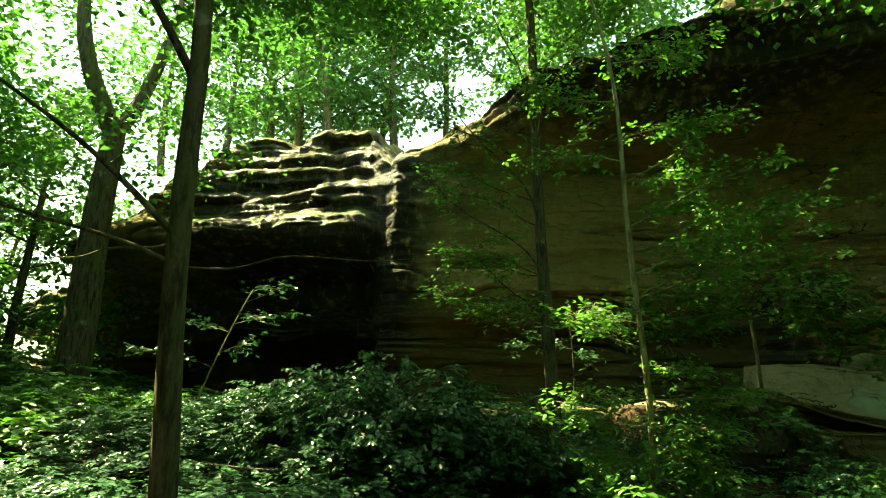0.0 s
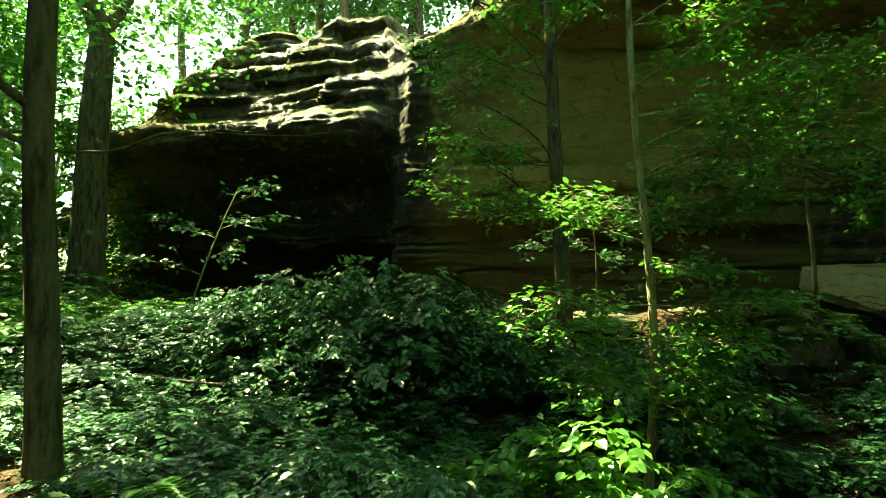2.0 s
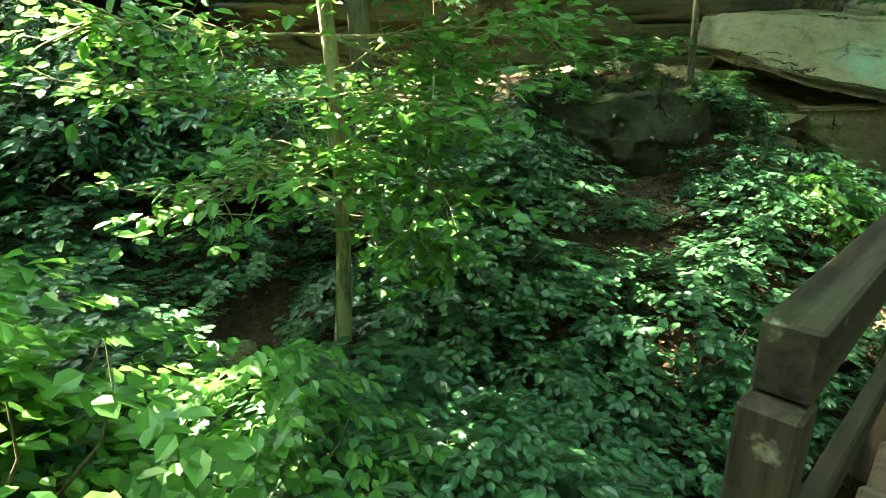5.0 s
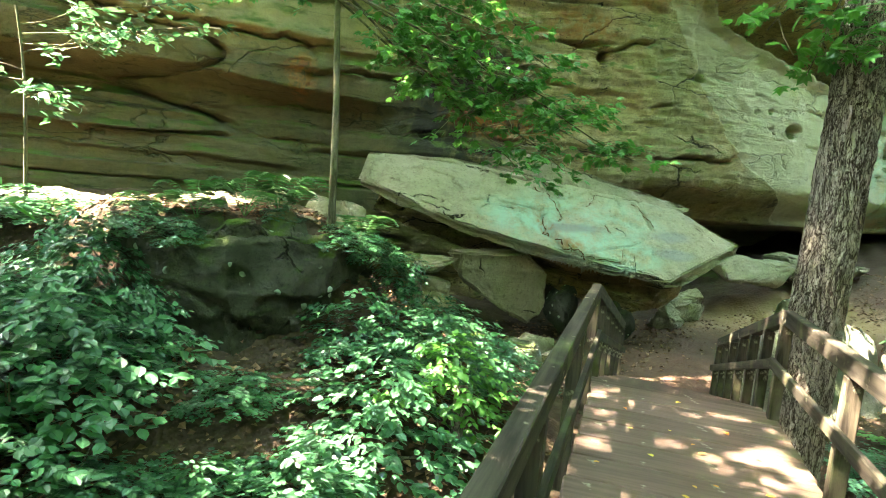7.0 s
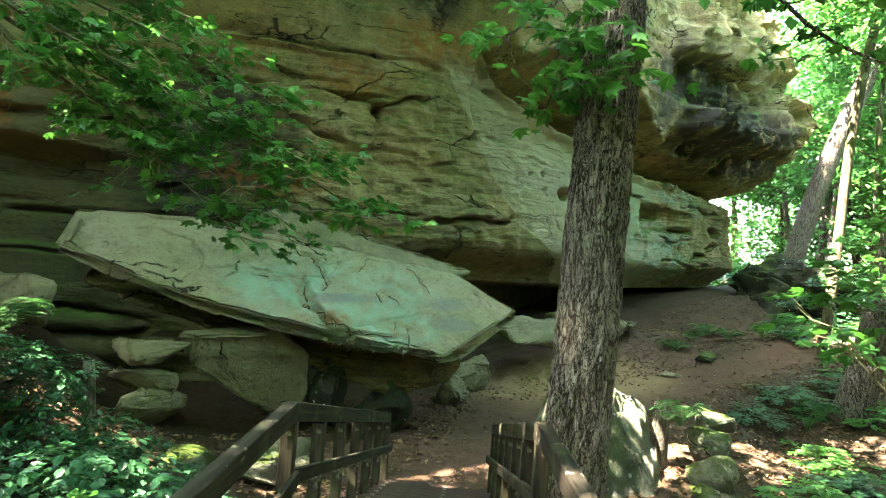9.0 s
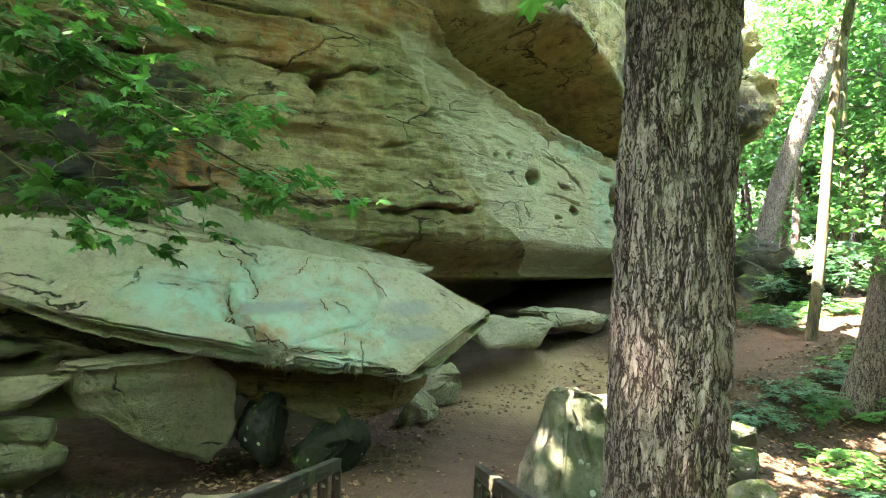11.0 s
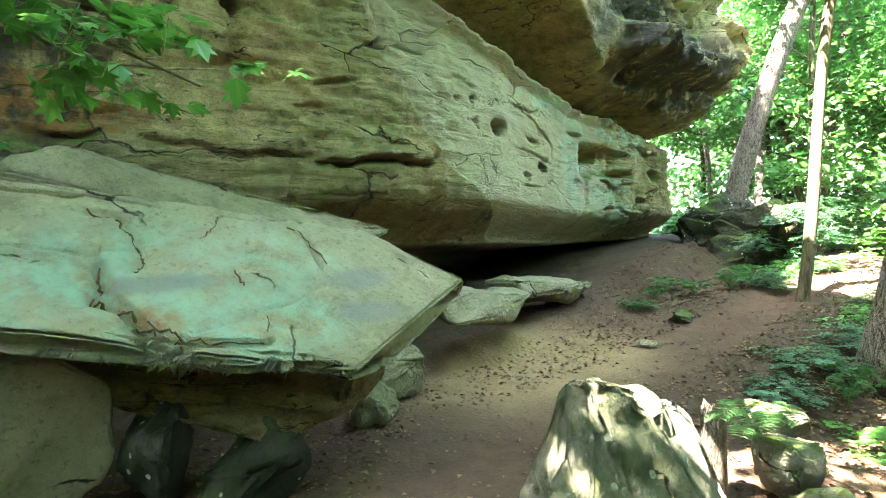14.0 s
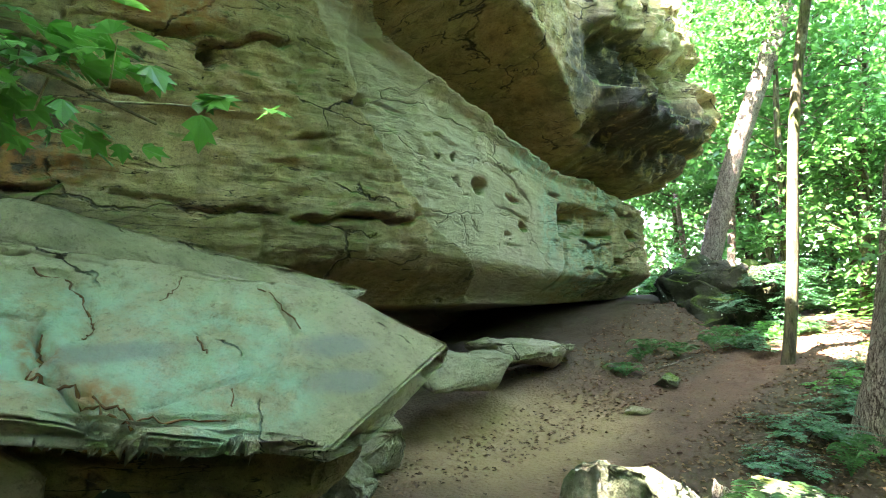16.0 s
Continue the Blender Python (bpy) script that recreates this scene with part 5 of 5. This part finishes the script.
# trees of the first stretch
ob, off, p, tips = tree("tree", "mottled brown tree with a forked bare limb", (-3.72, 3.4, -0.7), (-4.05, 3.18, 8.0), 0.16, 0.11, smooth_bark,
                        [(0.70, (-4.9, 2.6, 8.0), 0.07), (0.47, (-5.7, 1.7, 4.9), 0.05), (0.42, (-6.0, 2.0, 3.6), 0.035), (0.40, (-1.2, 4.2, 3.0), 0.02), (0.44, (-6.8, 4.6, 3.2), 0.03)], sides=16, seed=7)
crown(ob, off, (-5.0, 3.4, 11.0), (5.8, 5.8, 2.8), 19000, 0.26, 302)
ob, off, p, tips = tree("tree", "thick old tree with a forked trunk at the cliff foot", (-14.1, 13.36, 0.5), (-13.9, 13.5, 9.9), 0.55, 0.36, dark_bark,
                        [(0.96, (-15.6, 12.0, 18.0), 0.34), (0.96, (-13.1, 14.2, 18.0), 0.28)], sides=18, seed=9, wob=0.006)
crown(ob, off, (-14.5, 12.5, 14.0), (7.0, 6.0, 7.0), 11000, 0.28, 303)
ob, off, p, tips = tree("tree", "dark slim straight tree on the slope", (0.85, 10.6, -1.5), (0.15, 10.6, 13.5), 0.17, 0.09, dark_bark,
                        [(0.30, (-1.6, 10.0, 4.6), 0.025), (0.36, (-2.2, 10.2, 6.4), 0.03), (0.45, (-1.8, 9.4, 8.6), 0.03), (0.5, (2.4, 9.6, 8.4), 0.03), (0.50, (-1.8, 10.0, 6.4), 0.02), (0.46, (-1.2, 9.9, 5.75), 0.02), (0.38, (-0.9, 10.0, 4.6), 0.018), (0.36, (-1.8, 10.1, 4.35), 0.018), (0.30, (-1.9, 10.0, 3.5), 0.018), (0.30, (-0.2, 9.6, 3.3), 0.014), (0.62, (-0.6, 9.0, 10.6), 0.03), (0.7, (2.6, 9.4, 10.8), 0.03), (0.55, (-2.6, 10.0, 8.0), 0.03), (0.58, (1.8, 9.2, 9.6), 0.025), (0.26, (-1.4, 9.6, 3.4), 0.02)], sides=12, seed=11)
add_leaves(ob, off, 7, tips, 34, 7, 0.13, 0.18, sap_leaf, LEAF, LEAF_F, 0.3, dark_bark, 0.3, 0.6)
# crown widened overhead, added to shade the hollow and the bridge
crown(ob, off, (-2.4, 9.9, 14.0), (7.6, 5.8, 3.2), 25000, 0.26, 304)
ob, off, p, tips = tree("sapling", "pale thin crooked sapling with tiered leafy branches", (1.95, 6.1, -0.9), (1.45, 6.16, 8.0), 0.055, 0.025, pale_bark,
                        [(0.16, (2.9, 5.6, 0.35), 0.012), (0.20, (2.8, 6.4, 0.6), 0.012), (0.24, (3.0, 5.9, 0.95), 0.012), (0.12, (2.7, 5.7, 0.0), 0.01), (0.18, (1.3, 5.3, 0.3), 0.01), (0.20, (0.6, 5.6, 1.0), 0.014), (0.26, (3.4, 6.0, 1.3), 0.014), (0.34, (0.9, 5.4, 2.3), 0.014), (0.36, (3.1, 6.6, 2.4), 0.014), (0.42, (4.3, 6.6, 3.6), 0.018), (0.45, (3.0, 5.4, 3.5), 0.016), (0.7, (3.2, 6.2, 5.6), 0.014), (0.78, (0.2, 5.8, 6.2), 0.014), (0.85, (2.9, 5.6, 6.4), 0.012), (0.16, (2.3, 5.2, 0.6), 0.01), (0.14, (1.2, 6.6, 0.5), 0.01), (0.22, (2.9, 5.3, 0.9), 0.01), (0.24, (1.0, 5.2, 1.3), 0.01), (0.30, (2.6, 5.1, 1.7), 0.01), (0.62, (3.0, 6.8, 4.9), 0.014), (0.5, (4.6, 6.0, 4.2), 0.016), (0.9, (3.4, 6.4, 7.2), 0.012), (0.66, (0.2, 6.4, 5.2), 0.012), (0.52, (2.65, 6.0, 4.2), 0.014), (0.55, (4.0, 6.0, 4.85), 0.016), (0.62, (3.55, 6.0, 5.7), 0.014), (0.5, (3.7, 6.1, 4.1), 0.014), (0.38, (3.2, 6.0, 2.5), 0.012), (0.36, (2.55, 6.0, 2.25), 0.012), (0.40, (2.5, 6.1, 2.7), 0.012), (0.38, (0.9, 6.0, 2.5), 0.012), (0.45, (5.2, 6.8, 3.5), 0.016), (0.40, (4.6, 6.2, 2.9), 0.014), (0.43, (5.0, 6.0, 3.9), 0.014)], sides=9, seed=13, wob=0.012)
add_leaves(ob, off, 8, tips, 34, 8, 0.105, 0.17, sap_leaf, LEAF, LEAF_F, 0.25, pale_bark, 0.3, 0.5)
ob, off, p, tips = tree("sapling", "tiny sapling with flat layers of pale leaves", (-7.9, 10.6, 0.9), (-6.6, 10.4, 3.6), 0.025, 0.012, pale_bark,
                        [(0.3, (-9.4, 10.0, 2.1), 0.01), (0.4, (-6.4, 10.0, 2.3), 0.01), (0.6, (-9.0, 10.4, 3.0), 0.01), (0.7, (-5.6, 10.2, 3.0), 0.01), (0.9, (-5.4, 10.0, 3.7), 0.008)], sides=6, seed=15)
add_leaves(ob, off, 9, tips, 12, 7, 0.16, 0.2, bush_leaf, LEAF, LEAF_F, 0.2, pale_bark, 0.2, 0.5)
ob, off, p, tips = tree("tree", "brown tree with flaking bark below the path", (20.48, 10.45, -2.0), (21.2, 8.6, 9.5), 0.36, 0.2, big_bark, [(0.3, (18.4, 9.6, 2.6), 0.03)], sides=24, seed=17, rough=0.1)
add_leaves(ob, off, 10, tips, 16, 6, 0.2, 0.25, maple_leaf, LOBED, LOBED_F, 0.3, big_bark, 0.3, 0.7)
crown(ob, off, (21.4, 8.4, 11.5), (5.5, 5.0, 4.0), 8000, 0.26, 305)
ob, off, p, tips = tree("tree", "leaning pale-patched tree behind the outcrop", (31.9, 17.3, 1.0), (33.1, 13.2, 15.5), 0.42, 0.28, big_bark, sides=18, seed=19)
crown(ob, off, (33.0, 14.0, 16.0), (5.0, 5.0, 5.5), 9000, 0.28, 306)
ob, off, p, tips = tree("tree", "straight slender grey tree beside the path", (24.05, 12.35, -0.7), (24.4, 10.9, 13.0), 0.145, 0.1, dark_bark, sides=14, seed=21)
crown(ob, off, (24.6, 10.6, 13.5), (4.0, 4.0, 5.0), 6500, 0.24, 307)


ob, off, p, tips = tree("sapling", "young maple below the ramp with broad bright leaves", (11.3, 6.3, -1.6), (11.0, 6.5, 2.6), 0.035, 0.015, pale_bark,
                        [(0.6, (10.5, 6.9, 1.55), 0.01), (0.7, (11.4, 6.9, 1.75), 0.01), (0.9, (10.9, 6.2, 2.4), 0.008), (0.8, (11.9, 6.4, 2.2), 0.008)], sides=7, seed=25)
add_leaves(ob, off, 26, tips, 12, 6, 0.13, 0.14, maple_leaf, LOBED, LOBED_F, 0.3, pale_bark, 0.35, 0.4)


ob, off, p, tips = tree("sapling", "small dark-stemmed sapling with level sprays of pale-lit leaves", (1.35, 13.2, 0.3), (1.2, 13.1, 3.3), 0.03, 0.014, dark_bark,
                        [(0.9, (3.5, 13.5, 3.5), 0.012), (0.85, (2.8, 13.2, 3.2), 0.01), (0.8, (2.2, 12.9, 2.9), 0.01), (0.75, (0.4, 13.0, 2.7), 0.01), (0.6, (1.8, 12.8, 2.2), 0.008), (0.95, (3.1, 13.1, 3.7), 0.01), (0.7, (-0.2, 12.9, 2.5), 0.01)], sides=7, seed=27)
add_leaves(ob, off, 28, tips, 10, 8, 0.16, 0.18, bush_leaf, LEAF, LEAF_F, 0.35, dark_bark, 0.2, 0.45)


# ferns
def fern_source(seed):
    r = np.random.default_rng(seed)
    ob = thing("fern", "green fern with arching feathery fronds", "fern", (0, 0, -50), "ferns on the banks")
    for i in range(9):
        a = i * 2 * math.pi / 9 + r.normal() * 0.25
        reach, high = r.uniform(0.32, 0.5), r.uniform(0.22, 0.42)
        t = np.linspace(0.02, 1, 17)
        sp = np.stack([np.cos(a) * reach * t, np.sin(a) * reach * t, high * np.sin(t * 2.3) * 1.1], 1)
        side = np.array([-math.sin(a), math.cos(a), 0])
        pos, head, nor, size = [], [], [], []
        for k in range(2, 17):
            w = 0.16 * math.sin(math.pi * min(1, 0.12 + 0.88 * (1 - t[k])) ** 0.8) + 0.015
            for sgn in (-1, 1):
                pos.append(sp[k])
                head.append(side * sgn + np.array([math.cos(a), math.sin(a), -0.15]) * 0.35)
                nor.append(np.array([0, 0, 1.0]) + r.normal(size=3) * 0.12)
                size.append(w)
        shape = DIAMOND * np.array([[0.42, 1.0, 1.0]])
        v, f = leaves_at(np.array(pos), np.array(head), np.array(nor), np.array(size), shape, DIAMOND_F)
        sv, sf = tube(sp, np.linspace(0.005, 0.001, 17), 4)
        sf = [tuple(q) for q in sf.tolist()] + [tuple(int(q) + len(sv) for q in face) for face in f.tolist()]
        child("frond", mesh_of("frond", np.concatenate([sv, v]), sf, fern_leaf, False), ob)
    return ob


ferns = [fern_source(401), fern_source(402)]
FERNS = [(-1.5, 2.0, -0.2), (4.3, 10.9, 0.95), (4.7, 11.0, 0.95), (3.8, 10.8, 0.9), (5.8, 11.5, 0.7), (3.3, 11.0, 0.8), (13.9, 9.9, -0.35)]
for x, y, z in FERNS:
    plant(ferns[pr.randrange(2)], x, y, pr.uniform(0.7, 1.2), pr.uniform(0.7, 1.2), pr.uniform(0, 6.3), z - 0.05)
for x, y in ((-1.0, 1.9), (-0.6, 2.3), (-2.9, 2.3), (-2.2, 1.9), (0.1, 2.0), (0.5, 2.6), (3.0, 4.6), (3.9, 5.3), (4.6, 5.4), (5.2, 6.1), (2.6, 5.2), (18.6, 10.2), (19.4, 10.3), (23.5, 14.6), (24.6, 14.1), (22.6, 15.2), (25.4, 13.8), (24.0, 15.6), (21.4, 15.0), (26.2, 14.4), (27.3, 13.6)):
    plant(ferns[pr.randrange(2)], x, y, pr.uniform(0.7, 1.3), pr.uniform(0.6, 1.1), pr.uniform(0, 6.3))
for src in ferns:
    for o in (*src.children_recursive, src):
        bpy.data.objects.remove(o)


# dead wood
def stump(label, x, y, r0, high, seed, mat, lean=(0, 0), z=None):
    z = settle_xy(x, y) if z is None else z
    p = bend((x, y, z - 0.2), (x + lean[0], y + lean[1], z + high), 14, 0.01, seed)
    v, f = tube(p, np.linspace(r0 * 1.15, r0 * 0.85, 14), 18, seed, 0.14)
    v = np.array(v)
    top = v[-18:]
    top[:, 2] += 0.35 * r0 * fbm(top[:, 0] * 14, top[:, 1] * 14, 0 * top[:, 0], 3, seed)
    v[-18:] = top
    v = np.concatenate([v, top.mean(0, keepdims=True) - np.array([[0, 0, 0.3 * r0]])])
    n = len(v) - 1
    faces = [tuple(q) for q in f.tolist()] + [(n - 18 + k, n - 18 + (k + 1) % 18, n) for k in range(18)]
    tagged(new("stump", mesh_of("stump", v, faces, mat)), label, "stump")


stump("weathered grey stump behind the sunlit boulder", 14.1, 10.35, 0.13, 0.95, 501, log_mat)
stump("thin broken snag coated with pale lichen", 6.62, 11.3, 0.06, 0.95, 502, log_mat, (-0.08, 0.1), -0.5)
stump("short rotten stump among the shrubs", 6.3, 8.6, 0.07, 0.6, 503, log_mat, (0.06, 0.1))


def stick(label, a, b, r0, seed, mat=None):
    a = (a[0], a[1], settle_xy(a[0], a[1]) + a[2])
    b = (b[0], b[1], settle_xy(b[0], b[1]) + b[2])
    v, f = tube(bend(a, b, 9, 0.03, seed), np.linspace(r0, r0 * 0.4, 9), 6, seed, 0.1)
    tagged(new("fallen_branch", mesh_of("fallen_branch", v, f, mat or log_mat)), label, "branch")


STICKS = [((3.3, 7.6, 0.15), (3.5, 8.3, 0.35), 0.014), ((1.0, 5.6, 0.2), (2.4, 5.9, 0.25), 0.016), ((1.3, 5.2, 0.15), (2.0, 6.2, 0.4), 0.012), ((2.2, 5.6, 0.1), (2.9, 4.9, 0.2), 0.012), ((24.2, 16.0, 0.03), (25.4, 14.6, 0.06), 0.03),
          ((22.2, 14.6, 0.03), (23.4, 14.2, 0.04), 0.022), ((21.3, 15.4, 0.03), (22.1, 14.8, 0.03), 0.02), ((-5.5, 6.0, 0.5), (-2.8, 7.0, 0.5), 0.03), ((25.6, 15.2, 0.05), (26.6, 13.8, 0.05), 0.03)]
for k, (a, b, r0) in enumerate(STICKS):
    stick("bare grey fallen branch on the forest floor", a, b, r0, 520 + k)


# single bright leaves on the boards
yellow = Mat("yellow_leaf", 0.7)
yellow.colour(yellow.mix(yellow.random(), (0.42, 0.13, 0.03), (0.55, 0.42, 0.06)))
lv, lf = leaves_at(np.zeros((1, 3)), np.array([[0, 1.0, 0]]), np.array([[0, 0, 1.0]]), np.array([1.0]), LEAF, LEAF_F)
leaf_me = mesh_of("fallen_leaf", lv, lf, yellow.mat, False)
for k in range(26):
    f, g = pr.uniform(-3.8, 0.0), pr.uniform(0.12, 0.9)
    ob = new("fallen_leaf", leaf_me)
    p = (L1 + ALONG * f).lerp(R1 + ALONG * f, g)
    ob.matrix_world = Matrix.Translation((p.x, p.y, DECK + 0.012)) @ Matrix.Rotation(pr.uniform(0, 6.3), 4, "Z") @ Matrix.Rotation(pr.uniform(-0.1, 0.1), 4, "X") @ Matrix.Scale(pr.uniform(0.035, 0.065), 4)
    tagged(ob, "small yellow-orange leaf lying on the deck", "leaf", "fallen leaves on the deck")


# leaf litter on the ground
def litter():
    r = np.random.default_rng(77)
    xs, ys = [], []
    for n, x0, x1, y0, y1 in ((3000, -6, 3.5, 1.5, 9), (5000, 2.2, 7.5, 4.5, 12.5), (5200, 9.5, 20, 9, 15.5), (6000, 19, 30, 9.5, 17.5), (1500, 6.5, 10, 10.5, 14)):
        xs.append(r.uniform(x0, x1, n))
        ys.append(r.uniform(y0, y1, n))
    x, y = np.concatenate(xs), np.concatenate(ys)
    trod = np.minimum(seg_dist(x, y, (10.3, 10.9), (14, 13.4)), seg_dist(x, y, (14, 13.2), (30, 12.6)))
    keep = (trod > 0.75) | (r.uniform(size=len(x)) < 0.12)
    x, y = x[keep], y[keep]
    n = len(x)
    pos = np.stack([x, y, ground_z(x, y) + 0.022], 1)
    h = r.normal(size=(n, 3)) * np.array([[1, 1, 0.12]])
    nor = np.tile([[0, 0, 1.0]], (n, 1)) + r.normal(size=(n, 3)) * 0.3
    v, f = leaves_at(pos, h, nor, r.uniform(0.04, 0.11, n), DIAMOND * np.array([[1.0, 1.0, 2.0]]), DIAMOND_F)
    m = Mat("dry_leaf", 0.9)
    m.colour(m.mix(m.island(), (0.06, 0.032, 0.018), (0.27, 0.16, 0.095)))
    ob = new("leaf_litter", mesh_of("leaf_litter", v, f, m.mat, False))
    tagged(ob, "scattered dry brown leaves on the forest floor", "leaf litter", kind="stuff")


litter()


# woods around: trunks with crowns of many leaf clumps, partly unseen light blockers
def forest_tree(seed, tall, spread, low, mat_bark, leaves=2700, size=0.41):
    r = np.random.default_rng(seed)
    ob = thing("tree", "tall woodland tree with bright green summer leaves, some added unseen to block light", "tree", (0, 0, -60), "woods around the cliff")
    p = bend((0, 0, -0.6), (r.normal() * 0.6, r.normal() * 0.6, tall), 14, 0.012, seed)
    v, f = tube(p, np.linspace(0.24, 0.06, 14), 9, seed, 0.06)
    child("trunk", mesh_of("trunk", v, f, mat_bark), ob)
    cen, pieces = [], []
    for i in range(34):
        z = r.uniform(low, 1.0)
        k = min(int(z * 13), 12)
        a = r.uniform(0, 2 * math.pi)
        reach = spread * math.sqrt(max(0.05, 1 - ((z - 0.55) / 0.6) ** 2)) * r.uniform(0.45, 1.0)
        e = p[k] + np.array([math.cos(a) * reach, math.sin(a) * reach, r.uniform(0.2, 1.6)])
        q = bend(p[k], e, 5, 0.05, seed * 77 + i)
        pieces.append(tube(q, np.linspace(0.05, 0.012, 5), 5))
        for t in (0.45, 0.7, 0.9, 1.05):
            cen.append(p[k] + (e - p[k]) * t + r.normal(size=3) * 0.25)
    v, f = join(pieces)
    tagged(child("branchwork", mesh_of("branchwork", v, f, mat_bark), ob), kind="stuff")
    cen = np.array(cen)
    c = cen[r.integers(0, len(cen), leaves)]
    pos = c + r.normal(size=(leaves, 3)) * np.array([[0.62, 0.62, 0.28]])
    h = r.normal(size=(leaves, 3))
    h[:, 2] = h[:, 2] * 0.4 - 0.3
    nor = np.tile([[0, 0, 1.0]], (leaves, 1)) + r.normal(size=(leaves, 3)) * 0.5
    v, f = leaves_at(pos, h, nor, size * r.uniform(0.55, 1.2, leaves), DIAMOND, DIAMOND_F)
    child("crown", mesh_of("crown", v, f, crown_leaf, False), ob)
    return ob


# fifth kind: coarse big leaves, added out of view to block low sky light
woods = [forest_tree(101, 17, 4.2, 0.25, dark_bark), forest_tree(102, 14, 3.6, 0.12, smooth_bark), forest_tree(103, 20, 4.6, 0.4, big_bark), forest_tree(104, 9, 3.0, 0.08, dark_bark, 2500, 0.34), forest_tree(105, 13, 5.0, 0.03, dark_bark, 1400, 1.25)]
wr = random.Random(11)
placed = []


def wood(x, y, z, kind, s=1.0):
    placed.append((x, y))
    copy_thing(woods[kind], Matrix.Translation((x, y, z)) @ Matrix.Rotation(wr.uniform(0, 6.3), 4, "Z") @ Matrix.Diagonal((s, s, s, 1)))


def stand(count, x0, x1, y0, y1, kinds, z=None, gap=2.6):
    tries = 0
    while count and tries < 900:
        tries += 1
        x, y = wr.uniform(x0, x1), wr.uniform(y0, y1)
        if any(math.hypot(x - g[0] - sun_dir.x * h, y - g[1] - sun_dir.y * h) < 3.2 + r for g, r in GAPS for h in (12, 20, 28)):
            continue
        if all(math.hypot(x - a, y - b) > gap for a, b in placed):
            wood(x, y, (settle_xy(x, y) if z is None else z + wr.uniform(-0.5, 0.5)), kinds[wr.randrange(len(kinds))], wr.uniform(0.85, 1.15))
            count -= 1


# unseen trees, added so that their crowns shade the walk from overhead
for x, y, k in ((5.6, -2.2, 2), (-3.4, -3.0, 2), (10.5, 2.2, 0), (14.5, 5.0, 2), (-9.5, -2.5, 0)):
    wood(x, y, settle_xy(x, y), k)
stand(34, 35, 72, -8, 36, (0, 1, 2, 3))
stand(12, 37, 60, 4, 28, (3, 1), None, 1.8)
stand(12, 34, 50, 3, 20, (2, 0), None, 1.6)
stand(16, -38, -17, 4, 30, (0, 1, 3))
stand(20, -22, 8, 22.5, 38, (0, 1, 3), 14.0)
stand(7, 9, 30, 22, 30, (0, 1), 17.0)
# unseen stands behind and beside the walk, added to keep out low sky light
stand(9, 15, 32, -10, 3, (0, 2, 1))
stand(6, -16, 8, -18, -7, (0, 2))
stand(40, -34, 34, -26, -10, (4,), None, 2.6)
stand(18, 28, 48, -26, -3, (4,), None, 2.6)
stand(22, -44, -24, -18, 24, (4,), None, 2.8)
stand(8, 12, 26, -8, 1, (4,), None, 3.0)
stand(6, -20, -9, -10, 0, (4,), None, 3.0)
stand(10, -30, -17, 5, 18, (3, 1), None, 1.6)
stand(6, -44, -30, 4, 26, (4,), None, 2.0)
for src in woods:
    for o in (*src.children_recursive, src):
        bpy.data.objects.remove(o)
